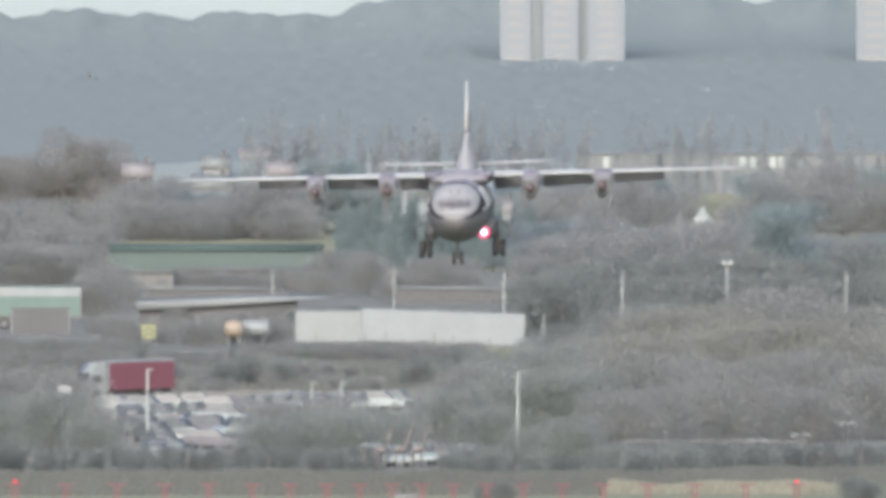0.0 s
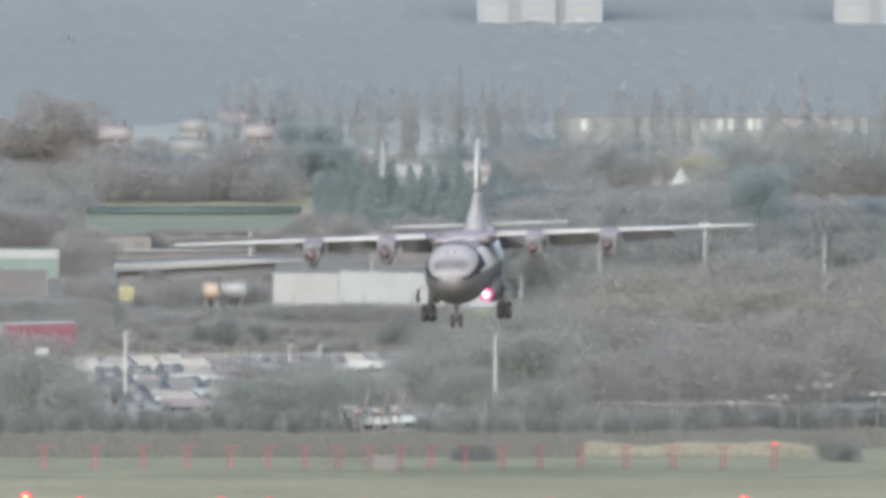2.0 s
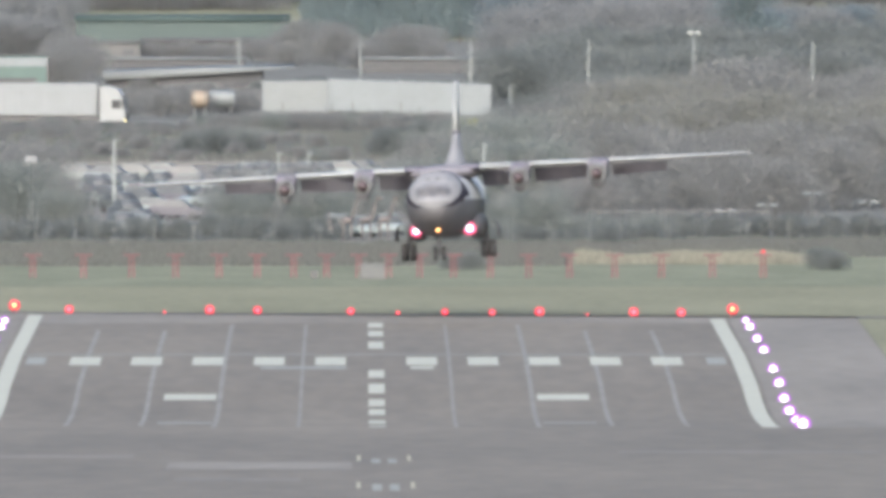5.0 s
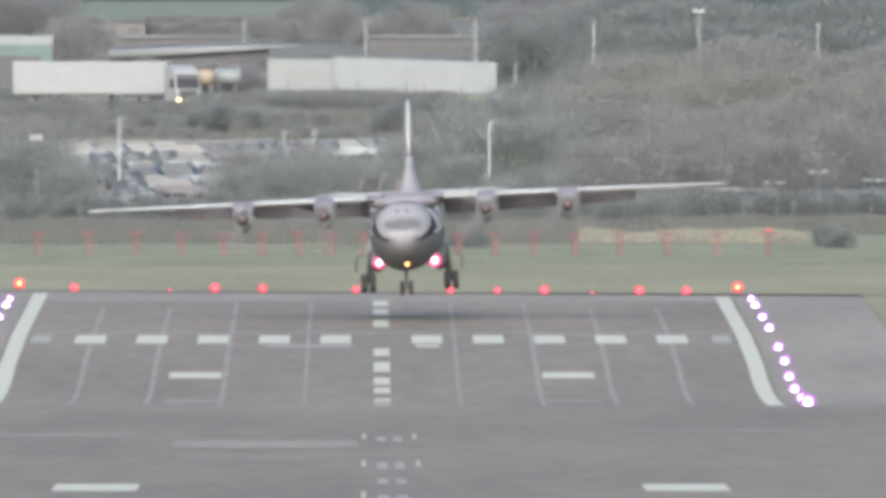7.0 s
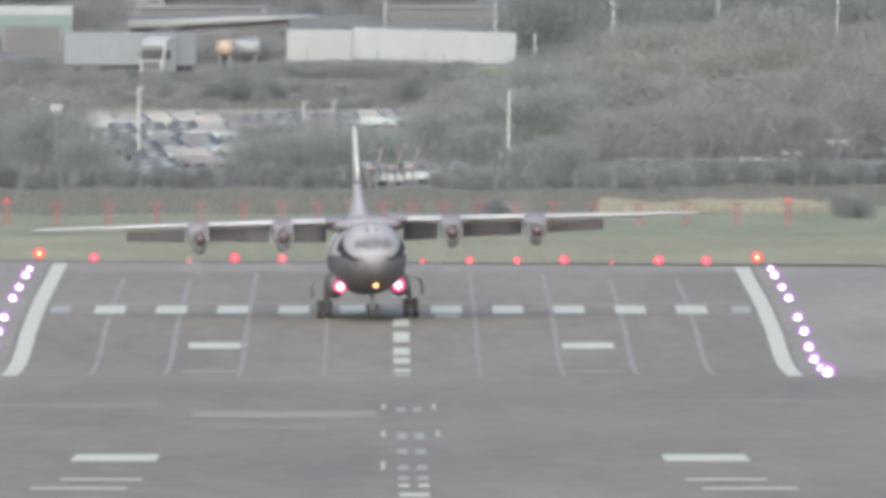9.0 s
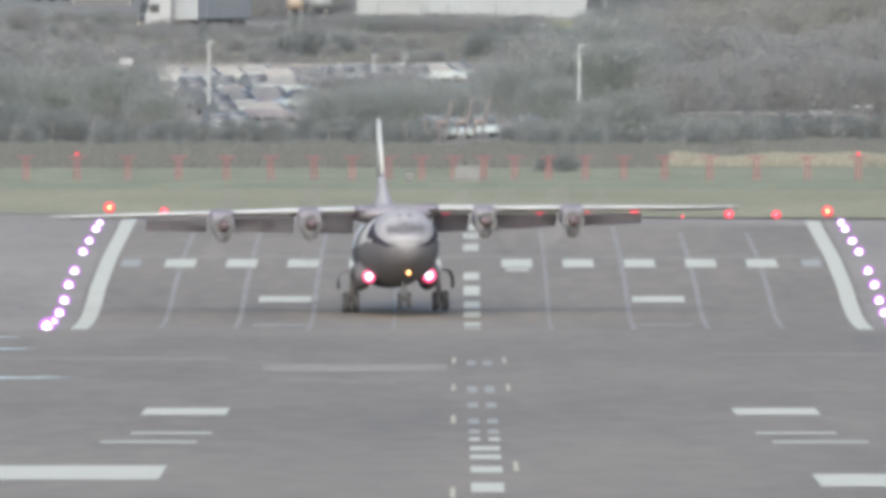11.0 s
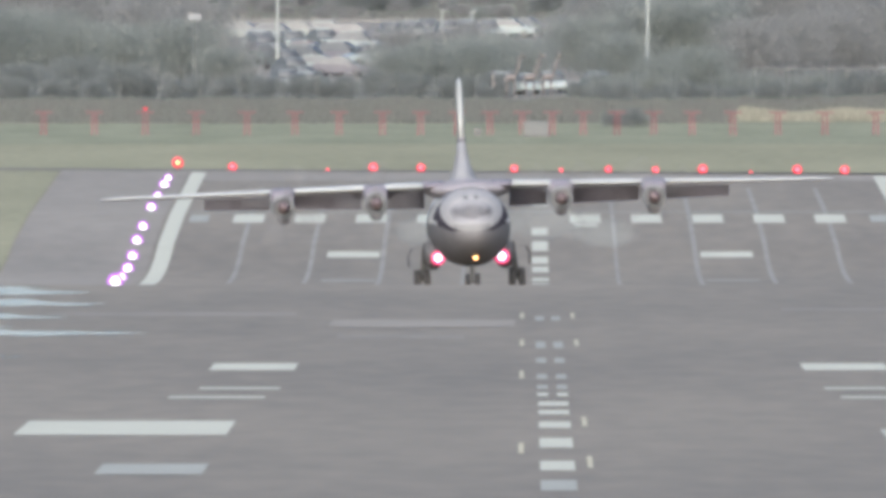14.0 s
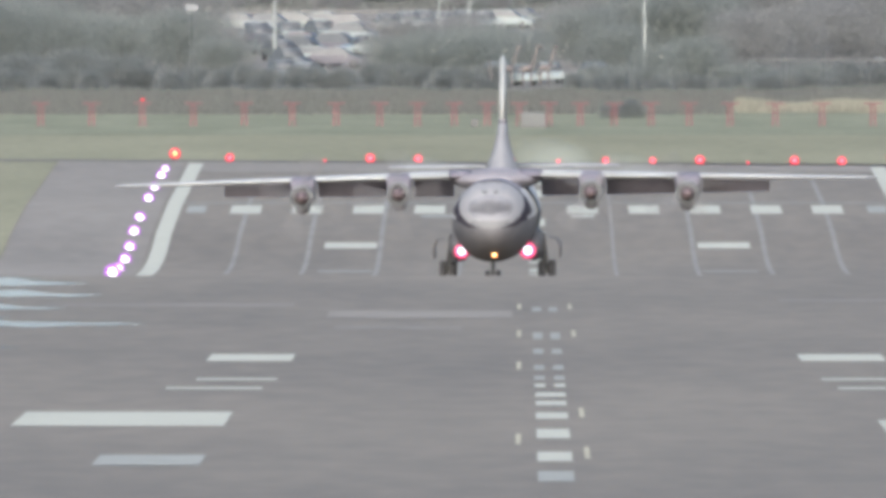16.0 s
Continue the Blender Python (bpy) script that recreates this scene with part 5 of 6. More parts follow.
tagged(part("car_park", strip(-30, 6, 2735, 3140, 0.03, 40), M["asphalt_worn"]), "pale asphalt car park surface", "car park", kind="structure")
for p, k, x, y, turn in ((1, 1, -13.60, 2922, 75), (0, 0, -16.30, 2945, 20), (0, 0, -18.64, 2938, 10), (1, 0, -21.19, 2932, -15), (3, 0, -20.63, 2912, 15), (2, 0, -16.99, 2874, 70), (3, 1, -14.50, 2859, 65), (1, 1, -12.36, 2850, -60),
                         (0, 0, -18.52, 2828, 30), (0, 1, -16.99, 2838, 60), (1, 0, -15.74, 2798, 75), (3, 0, -14.25, 2790, 80), (4, 0, -17.71, 2784, 20), (0, 0, -19.42, 2859, 40), (0, 0, -16.82, 2738, 40), (4, 0, -17.72, 2720, 15), (1, 0, -16.18, 2710, -20),
                         (0, 0, -11.25, 2988, 5), (1, 0, -9.74, 2998, 10), (0, 0, -8.44, 3006, 0), (4, 0, -6.88, 2998, 8), (1, 0, -5.34, 3006, 0), (0, 0, -3.79, 3002, 5), (1, 0, -2.03, 3012, 80), (0, 0, -0.70, 3019, 70),
                         (0, 0, -22.68, 2988, 80), (4, 0, -20.24, 2985, 75), (0, 0, -18.30, 2992, 85), (1, 0, -16.14, 2998, 80), (3, 0, -14.31, 2985, 85),
                         (1, 1, -2.47, 2698, -20), (1, 0, -1.20, 2701, 20), (1, 0, 1.03, 2710, 8), (0, 0, 4.27, 2712, 10)):
    park_car(p, k, x, y, turn)


def rigid_truck(at, turn):
    t = thing("red_box_truck", "red and white box truck driving along the road", "truck", at=at, turn=turn)
    bm = B()
    box(bm, (1.0, 0, 2.05), (5.9, 2.45, 2.2), 0.05)
    part("cargo_box", bm, M["red_truck"], t, "red curtain-sided box")
    bm = B()
    box(bm, (1.0, 0, 3.2), (5.95, 2.5, 0.14), 0.04)
    part("roof_panel", bm, M["trailer_white"], t, "white roof edge")
    bm = B()
    box(bm, (-2.0, 0, 2.1), (0.14, 2.52, 2.3), 0.03)
    part("headboard", bm, M["trailer_cream"], t, "cream front panel")
    bm = B()
    loft(bm, [[(x, s * 1.15, z) for x, z in ((-3.75, 0.5), (-3.7, 1.4), (-3.5, 2.6), (-3.0, 3.15), (-2.15, 3.2), (-2.15, 0.5))] for s in (-1, 1)])
    part("cab", fix(bm), M["trailer_cream"], t, "cream cab with a roof fairing")
    bm = B()
    box(bm, (-3.62, 0, 2.0), (0.06, 2.0, 0.75), 0.02, (0, 10, 0))
    part("windscreen", bm, M["car_glass"], t)
    for s in (-1, 1):
        bm = B()
        box(bm, (-3.05, s * 1.16, 1.85), (0.8, 0.05, 0.6), 0.02)
        part("side_window", bm, M["car_glass"], t)
    bm = B()
    box(bm, (0.2, 0, 0.75), (7.6, 1.0, 0.3), 0.03)
    part("chassis", bm, M["dark_metal"], t)
    for x in (-3.1, 2.3):
        for s in (-1, 1):
            w = wheel(t, "wheel", (0, 0, 0), 0.48, 0.3)
            w.matrix_basis = pose(x, s * 1.05, 0.48, 0, 0, 90)
    return t


def tractor_unit():
    t = thing("tractor_unit", "white lorry tractor unit with a dark windscreen", "lorry cab")
    bm = B()
    loft(bm, [[(x, s * w, z) for x, z in ((2.95, 0.55), (3.0, 1.5), (2.75, 2.7), (2.3, 3.45), (1.2, 3.75), (0.8, 3.7), (0.8, 0.55))] for s, w in ((-1, 1.2), (-0.9, 1.22), (0.9, 1.22), (1, 1.2))])
    part("cab", fix(bm), M["cab_white"], t)
    bm = B()
    box(bm, (2.86, 0, 2.15), (0.08, 2.15, 0.95), 0.03, (0, -12, 0))
    part("windscreen", bm, M["car_glass"], t)
    bm = B()
    box(bm, (2.7, 0, 2.78), (0.4, 2.2, 0.14), 0.04, (0, -15, 0))
    part("sun_visor", bm, M["dark_metal"], t)
    bm = B()
    box(bm, (2.98, 0, 1.15), (0.08, 1.7, 0.8), 0.03)
    part("grille", bm, M["dark_metal"], t)
    for s in (-1, 1):
        bm = B()
        box(bm, (2.2, s * 1.2, 2.15), (0.75, 0.06, 0.75), 0.03)
        part("side_window", bm, M["car_glass"], t)
        bm = B()
        box(bm, (2.75, s * 1.38, 2.2), (0.14, 0.2, 0.6), 0.03)
        part("mirror", bm, M["dark_metal"], t)
        bm = B()
        box(bm, (3.0, s * 0.95, 0.72), (0.1, 0.35, 0.2), 0.03)
        part("headlamp", bm, M["warm_lamp"] if s < 0 else M["pole_white"], t)
        for x in (1.9, -1.8):
            w = wheel(t, "wheel", (0, 0, 0), 0.52, 0.34)
            w.matrix_basis = pose(x, s * 1.0, 0.52, 0, 0, 90)
    bm = B()
    box(bm, (-0.5, 0, 0.85), (4.4, 1.0, 0.3), 0.03)
    part("chassis", bm, M["dark_metal"], t)
    return t


def semi_trailer(name, label, body="trailer_white", L=13.6, panels=6, rear="trailer_cream"):
    t = thing(name, label, "trailer")
    bm = B()
    box(bm, (0, 0, 2.55), (L, 2.5, 2.75), 0.06)
    part("box_body", bm, M[body], t)
    for i in range(panels + 1):
        bm = B()
        box(bm, (-L / 2 + 0.08 + (L - 0.16) * i / panels, 0, 2.55), (0.09, 2.55, 2.7), 0.02)
        part("rib", bm, M[rear if i in (0, panels) else body], t)
    bm = B()
    box(bm, (0, 0, 1.15), (L, 2.54, 0.16), 0.02)
    part("bottom_rail", bm, M["dark_metal"], t)
    bm = B()
    box(bm, (0, 0, 3.93), (L + 0.02, 2.54, 0.1), 0.03)
    part("roof_rail", bm, M[body], t)
    bm = B()
    box(bm, (-0.5, 0, 0.8), (4.5, 2.2, 0.5), 0.05)
    part("side_guard", bm, M["dark_metal"], t)
    for x in (-L / 2 + 1.6, -L / 2 + 2.9, -L / 2 + 4.2):
        for s in (-1, 1):
            w = wheel(t, "wheel", (0, 0, 0), 0.5, 0.34)
            w.matrix_basis = pose(x, s * 1.0, 0.5, 0, 0, 90)
    bm = B()
    for s in (-1, 1):
        rod(bm, (L / 2 - 2.6, s * 0.8, 0.0), (L / 2 - 2.6, s * 0.8, 1.1), 0.07)
    part("landing_leg", bm, M["dark_metal"], t)
    return t


red_truck = rigid_truck((0, 3100, 0.03), 0)
tractor = tractor_unit()
lorry_trailer = semi_trailer("moving_trailer", "long white box trailer drawn by a lorry", "white_van")
p = semi_trailer("parked_trailer", "dull white box trailer parked in a yard", "trailer_white", 14.3)
p.matrix_world = pose(3.25, 3358, 0.2, 0, 2.0, 1)
p = semi_trailer("parked_trailer", "cream and white container trailer with dark streaks", "trailer_cream", 6.0, 4, "trailer_white")
p.matrix_world = pose(-6.6, 3378, 0.03, 0, 0, 0)
p = semi_trailer("green_trailer", "green and white curtain-sided trailer parked in a yard", "green_truck", 11.5, 5, "red_truck")
p.matrix_world = pose(-35.88, 3600, 0.03, 0, 0, 0)
cap = part("white_upper_panel", (lambda bm: (box(bm, (0, 0, 3.45), (11.3, 2.58, 0.8), 0.03), bm)[1])(B()), M["trailer_white"], p, "white upper band")
low = semi_trailer("low_trailer", "grey low trailer parked in a yard", "brown_wall", 5.5, 3, "trailer_cream")
low.matrix_world = pose(-33.66, 3560, -1.6, 0, 0, 0)



def tank(at, material, L, label):
    t = thing("storage_tank", label, "tank", "storage tanks", at)
    bm = B()
    loft(bm, [[(x, r * math.cos(a * math.pi / 10), 1.7 + r * math.sin(a * math.pi / 10)) for a in range(20)] for x, r in ((-L / 2, 0.3), (-L / 2 + 0.1, 0.72), (-L / 2 + 0.25, 0.8), (L / 2 - 0.25, 0.8), (L / 2 - 0.1, 0.72), (L / 2, 0.3))])
    part("shell", fix(bm), M[material], t)
    for x in (-L * 0.3, L * 0.3):
        bm = B()
        box(bm, (x, 0, 0.5), (0.25, 1.2, 1.0), 0.03)
        part("saddle", bm, M["dark_metal"], t)
        bm = B()
        rod(bm, (x - 0.04, 0, 1.7), (x + 0.04, 0, 1.7), 0.82, seg=20)
        part("band", bm, M["galvanised"], t)


tank((-15.30, 3440, 0.03), "orange", 1.6, "orange cylindrical storage tank")
tank((-13.35, 3445, 0.03), "trailer_cream", 2.5, "dull cream cylindrical storage tank")

sign = thing("chevron_sign", "bright yellow chevron road sign on two posts", "road sign", at=(-22.80, 3425, -0.65))
bm = B()
for s in (-0.4, 0.4):
    rod(bm, (s, 0.05, 0), (s, 0.05, 2.2), 0.05)
part("post", bm, M["galvanised"], sign)
bm = B()
box(bm, (0, 0, 2.3), (1.25, 0.06, 1.25), 0.02)
part("board", bm, M["hi_yellow"], sign)
for dz in (0.25, -0.25):
    bm = B()
    box(bm, (-0.26, -0.04, 2.3 + dz - 0.05), (0.75, 0.03, 0.2), 0.0, (0, -38, 0))
    box(bm, (0.26, -0.04, 2.3 + dz - 0.05), (0.75, 0.034, 0.2), 0.0, (0, 38, 0))
    part("chevron", bm, M["brown_wall"], sign, "dark chevron stripe")
road = tagged(part("service_road", strip(-60, 40, 3075, 3125, 0.025, 25), M["asphalt_worn"]), "pale asphalt service road beyond the car park", "road", kind="structure")
kerb = thing("road_barrier", "long low pale crash barrier beside a road", "barrier", at=(0, 3070, 0))
bm = B()
box(bm, (-12, 0, 0.6), (48, 0.08, 0.3), 0.03)
part("rail", bm, M["concrete"], kerb)
for i in range(24):
    bm = B()
    box(bm, (-35 + 2 * i, 0.08, 0.35), (0.1, 0.08, 0.7))
    part("post", bm, M["galvanised"], kerb)
yellow = thing("yellow_skip", "low yellow skip beside a parked trailer", "skip", at=(8.22, 3330, 0))
bm = B()
loft(bm, [[(x, y * 0.8, z) for x, y in ((-w, -1), (w, -1), (w, 1), (-w, 1))] for z, w in ((0.5, 0.9), (1.1, 1.2), (1.2, 1.2))])
part("body", fix(bm), M["hi_yellow"], yellow)
bm = B()
box(bm, (0, 0, 0.25), (1.6, 1.2, 0.5), 0.03)
part("base", bm, M["dark_metal"], yellow)
board = thing("white_sign", "plain white sign board on a post", "sign", at=(-24.4, 2740, 0))
bm = B()
rod(bm, (0, 0.05, 0), (0, 0.05, 5.0), 0.05)
part("post", bm, M["galvanised"], board)
bm = B()
box(bm, (0, 0, 5.0), (0.95, 0.06, 0.45), 0.02)
part("board", bm, M["house_wall"], board)


# ---- giraffe sculptures: plain standing shapes ----
def giraffe(at, h, turn):
    bm = B()
    k = h / 3.2
    for x, y in ((-0.32, -0.12), (-0.32, 0.12), (0.3, -0.12), (0.3, 0.12)):
        rod(bm, (x * k, y * k, 0), (x * 0.9 * k, y * k, 1.25 * k), 0.035 * k, 0.065 * k, 8)
    ball(bm, (0, 0, 1.45 * k), 0.27 * k, 1.55, 0.8, 0.95)
    rod(bm, (0.32 * k, 0, 1.5 * k), (0.72 * k, 0, 2.85 * k), 0.13 * k, 0.065 * k, 10)
    ball(bm, (0.84 * k, 0, 2.93 * k), 0.13 * k, 1.9, 0.8, 0.9)
    rod(bm, (0.72 * k, 0.05, 3.0 * k), (0.7 * k, 0.06, 3.16 * k), 0.025 * k)
    rod(bm, (0.72 * k, -0.05, 3.0 * k), (0.7 * k, -0.06, 3.16 * k), 0.025 * k)
    rod(bm, (-0.48 * k, 0, 1.5 * k), (-0.6 * k, 0, 0.95 * k), 0.03 * k)
    o = part("giraffe_statue", bm, M["statue"])
    o.matrix_world = pose(*at, 0, 0, turn)
    return tagged(o, "tall patched brown and cream giraffe statue beside vans", "statue", "giraffe statues")


M["statue"] = mat("patched_statue_paint", (0.045, 0.041, 0.041), 0.8, vary=0.5, scale=4.0, fine=9, tint=(0.125, 0.112, 0.11))
for x, y, h, turn in ((-3.00, 2676, 2.2, 100), (-1.83, 2685, 3.15, 15), (-0.48, 2685, 3.2, 10), (0.74, 2685, 3.2, 10)):
    giraffe((x, y, 0), h, turn)


# ---- buildings of the yard ----
def shed(name, label, at, w, d, h, wall, roof, openings=4, rise=0.5, cladding=0):
    t = thing(name, label, "building", at=at)
    bm = B()
    box(bm, (0, d / 2, h / 2), (w, d, h), 0.03)
    part("wall", bm, M[wall], t)
    bm = B()
    loft(bm, [[(x, -0.25, h + dz), (x, d / 2, h + rise + dz), (x, d + 0.25, h + dz), (x, d / 2, h + rise - 0.15 + dz)] for x, dz in ((-w / 2 - 0.2, 0.1), (w / 2 + 0.2, 0.1))])
    part("roof", fix(bm), M[roof], t)
    for i in range(openings):
        x = -w / 2 + w * (i + 0.5) / openings
        win = part("window", (lambda bm: (box(bm, (x, -0.02, h * 0.55), (w / openings * 0.5, 0.06, h * 0.3), 0.01), bm)[1])(B()), M["house_glass"], t)
        part("sill", (lambda bm: (box(bm, (x, -0.06, h * 0.38), (w / openings * 0.55, 0.12, 0.06), 0.01), bm)[1])(B()), M["concrete"], win)
    for i in range(cladding):
        part("cladding_rib", (lambda bm: (box(bm, (-w / 2 + w * (i + 0.5) / cladding, -0.05, h / 2), (w / cladding * 0.4, 0.08, h * 0.98)), bm)[1])(B()), M[wall], t)
    return t


shed("warehouse", "long green steel-clad warehouse with ribbed walls", (-19.85, 4080, 0), 22.5, 20, 3.0, "green_clad", "green_roof", 0, 0.7, 45)
shed("low_store", "low dark brick store before the warehouse", (-16.50, 3990, 0), 14.0, 12, 1.7, "brown_wall", "brown_wall", 5, 0.3)
shed("grey_store", "low grey flat store building", (-27.15, 3960, 0), 7.0, 10, 1.8, "concrete", "concrete", 3, 0.2)
shed("parapet_building", "long low pale concrete building with small windows", (-20.89, 3820, 0), 17.0, 8, 1.5, "brown_wall", "roof_pale", 9, 0.2)
shed("parapet_building", "long low pale concrete building with small windows", (6.11, 3840, 0), 13.5, 8, 1.3, "brown_wall", "roof_pale", 6, 0.2)
canopy = thing("sloping_roof_building", "brown building with a pale sloping mono-pitch roof", "building", at=(-17.62, 3600, 0))
bm = B()
loft(bm, [[(x, 0, 0), (x, 14, 0), (x, 14, z), (x, 0, z)] for x, z in ((-7.2, 1.6), (7.6, 2.6))])
part("wall", fix(bm), M["brown_wall"], canopy)
bm = B()
loft(bm, [[(x, -0.6, z), (x, -0.6, z + th), (x, 14.5, z + th + 0.15), (x, 14.5, z)] for x, z, th in ((-7.4, 1.75, 0.75), (3.0, 2.3, 0.6), (10.5, 2.9, 0.12))])
part("roof", fix(bm), M["roof_pale"], canopy)
for i in range(7):
    part("window", (lambda bm: (box(bm, (-5.8 + 1.7 * i, -0.03, 0.95), (1.0, 0.06, 0.6), 0.01), bm)[1])(B()), M["house_glass"], canopy)
part("prop_post", (lambda bm: (rod(bm, (6.0, -0.3, 4.6), (7.2, -0.3, 2.7), 0.06), bm)[1])(B()), M["galvanised"], canopy)


# ---- far houses, chimney, tents and tower blocks ----
def house(at, w, h, roof, wall):
    t = thing("house", "far rendered house with a tiled roof", "house", "far houses", at)
    part("wall", (lambda bm: (box(bm, (0, 3, h / 2), (w, 6, h)), bm)[1])(B()), M[wall], t)
    bm = B()
    loft(bm, [[(x, -0.3, h), (x, 3, h + 1.6), (x, 6.3, h), (x, 3, h + 1.35)] for x in (-w / 2 - 0.2, w / 2 + 0.2)])
    part("roof", fix(bm), M[roof], t)
    part("chimney", (lambda bm: (box(bm, (w * 0.3, 3, h + 1.7), (0.5, 0.5, 1.0), 0.03), bm)[1])(B()), M["brown_wall"], t)
    for i in (-1, 1):
        for z in (0.3, 0.72):
            win = part("window", (lambda bm: (box(bm, (i * w * 0.25, -0.02, h * z), (w * 0.2, 0.06, h * 0.2), 0.01), bm)[1])(B()), M["house_glass"], t)
            part("sill", (lambda bm: (box(bm, (i * w * 0.25, -0.08, h * (z - 0.12)), (w * 0.24, 0.14, 0.07)), bm)[1])(B()), M["concrete"], win)
    return t


for x, y, w, h, roof, wall in ((-30.00, 4360, 3.4, 6.4, "pink_roof", "brown_wall"), (-21.72, 4370, 4.2, 4.6, "roof_pale", "house_wall"), (-13.75, 4350, 3.0, 7.0, "pink_roof", "brown_wall"), (-21.62, 4460, 3.0, 3.0, "roof_pale", "house_wall"), (-17.10, 4480, 3.6, 3.0, "pink_roof", "house_wall"), (-39.50, 4480, 3.2, 3.0, "roof_pale", "house_wall"), (11.14, 4330, 3.4, 3.2, "pink_roof", "house_wall"), (-39.74, 4750, 4.0, 2.0, "roof_pale", "tower_wall")):
    house((x, y, ground_z(y) - 0.2), w, h, roof, wall)

stack = thing("chimney_stack", "pale concrete chimney beside a white shed", "chimney", at=(0.32, 4330, 2.1))
part("shaft", (lambda bm: (rod(bm, (0, 0, 0), (0, 0, 6.6), 0.42, 0.34, 16), bm)[1])(B()), M["tower_wall"], stack)
part("cap", (lambda bm: (rod(bm, (0, 0, 6.6), (0, 0, 6.8), 0.4, 0.4, 16), bm)[1])(B()), M["concrete"], stack)
shed("white_shed", "white flat-roofed shed beside a chimney", (3.94, 4330, 2.1), 4.6, 6, 4.3, "tower_wall", "roof_pale", 3, 0.2)


def tent(at, w, h, n=1):
    t = thing("white_marquee", "bright white pointed marquee among trees", "marquee", "marquees", at)
    part("walls", (lambda bm: (box(bm, (0, 0, h * 0.25), (w * 0.92, w * 0.8, h * 0.5)), bm)[1])(B()), M["house_wall"], t)
    bm = B()
    loft(bm, [[(-w / 2 * k, -w / 2 * k, z), (w / 2 * k, -w / 2 * k, z), (w / 2 * k, w / 2 * k, z), (-w / 2 * k, w / 2 * k, z)] for k, z in ((1, h * 0.5), (0.45, h * 0.72), (0.04, h))])
    part("canopy", fix(bm), M["pole_white"], t)


tent((33.87, 4330, 2.1), 3.0, 3.9)
tent((31.20, 4330, 2.1), 1.0, 3.5)
tent((24.38, 4330, 2.1), 0.7, 3.2)
tent((12.41, 4330, 2.1), 1.0, 2.9)
tent((9.68, 4330, 2.1), 0.8, 4.0)
lit = thing("lit_office_block", "low far office block with a row of lit windows", "building", at=(38.68, 4455, 6.2))
part("wall", (lambda bm: (box(bm, (0, 3, 2.4), (36, 6, 4.8)), bm)[1])(B()), M["office_wall"], lit)
part("roof", (lambda bm: (box(bm, (0, 3, 4.9), (36.4, 6.4, 0.2), 0.03), bm)[1])(B()), M["office_wall"], lit)
for x in (-18.0, -15.0, -1.2, 0.8, 2.0, 4.3, 5.3, 7.5, 10.4, 14.1):
    part("lit_window", (lambda bm: (box(bm, (x, -0.03, 3.9), (0.7, 0.06, 1.3), 0.02), bm)[1])(B()), M["pale_light"], lit)


def tower_block(at, wings, h):
    t = thing("tower_block", "pale concrete residential tower block on a hill", "tower block", "tower blocks", at)
    for x0, x1, dy, m in wings:
        wing = part("wing", (lambda bm: (box(bm, ((x0 + x1) / 2, 3 + dy, h / 2), (x1 - x0, 6, h)), bm)[1])(B()), M[m], t)
        if m == "tower_wall":
            for z in np.arange(1.2, h, 1.4):
                part("window_band", (lambda bm: (box(bm, ((x0 + x1) / 2, dy - 0.02, z), ((x1 - x0) * 0.5, 0.06, 0.5)), bm)[1])(B()), M["window_haze"], wing)
    part("roof", (lambda bm: (box(bm, ((wings[0][0] + wings[-1][1]) / 2, 3, h + 0.3), (wings[-1][1] - wings[0][0] + 0.6, 8, 0.6)), bm)[1])(B()), M["concrete"], t)
    return t


tower_block((20.09, 4805, 15.5), ((-7.8, -3.9, 0, "tower_wall"), (-3.9, -2.4, 0.6, "tower_recess"), (-2.4, 2.0, -0.8, "tower_wall"), (2.0, 3.2, 0.6, "tower_recess"), (3.2, 7.8, 0, "tower_wall")), 24)
tower_block((59.45, 4805, 15.5), ((-2.6, 2.0, 0, "tower_wall"), (2.0, 3.2, 0.6, "tower_recess"), (3.2, 7.0, 0, "tower_wall")), 24)

# puddles that hold the sky on the near side of the crest: long shallow films that taper off
def puddle(x0, x1, y0, y1, seed):
    rng = random.Random(seed)
    n, far, near = 26, [], []
    for i in range(n + 1):
        u = i / n
        half = (y1 - y0) * 0.8 * (1 - u) ** 0.8 * (0.75 + 0.5 * noise.noise(Vector((u * 7, seed, 0)))) * min(1, 0.35 + 6 * u)
        mid = (y0 + y1) / 2 + 0.16 * (y1 - y0) * noise.noise(Vector((u * 4, seed, 5)))
        x = x0 + (x1 - x0) * u
        far.append((x, mid + half))
        near.append((x, mid - half))
    bm = B()
    rows = [[bm.verts.new((x, y, ground_z(y) + 0.042)) for x, y in pair] for pair in zip(near, far)]
    for a, b in zip(rows, rows[1:]):
        bm.faces.new((a[0], b[0], b[1], a[1]))
    part("puddle", bm, M["puddle"], runway, "shallow rain puddle")


for k, (x0, x1, y0, y1) in enumerate(((-27.5, -18.4, 1530, 1588), (-27.0, -17.2, 1478, 1530), (-25.5, -17.9, 1424, 1462), (-20.5, -14.2, 1364, 1386), (-24.5, -17.6, 1280, 1297), (-26.5, -20.5, 1566, 1596), (-24.0, -19.4, 1392, 1410))):
    puddle(x0, x1, y0, y1, k + 1)

# glowing sheet added behind the hill to stand in for the sky
bm = B()
loft(bm, [[(x, 4988, -20), (x, 4992, -20), (x, 4992, 160), (x, 4988, 160)] for x in (-1500, 1500)])
tagged(part("backdrop", fix(bm), M["sky_sheet"]), "plain pale grey overcast sky behind the hill", "sky", kind="structure")

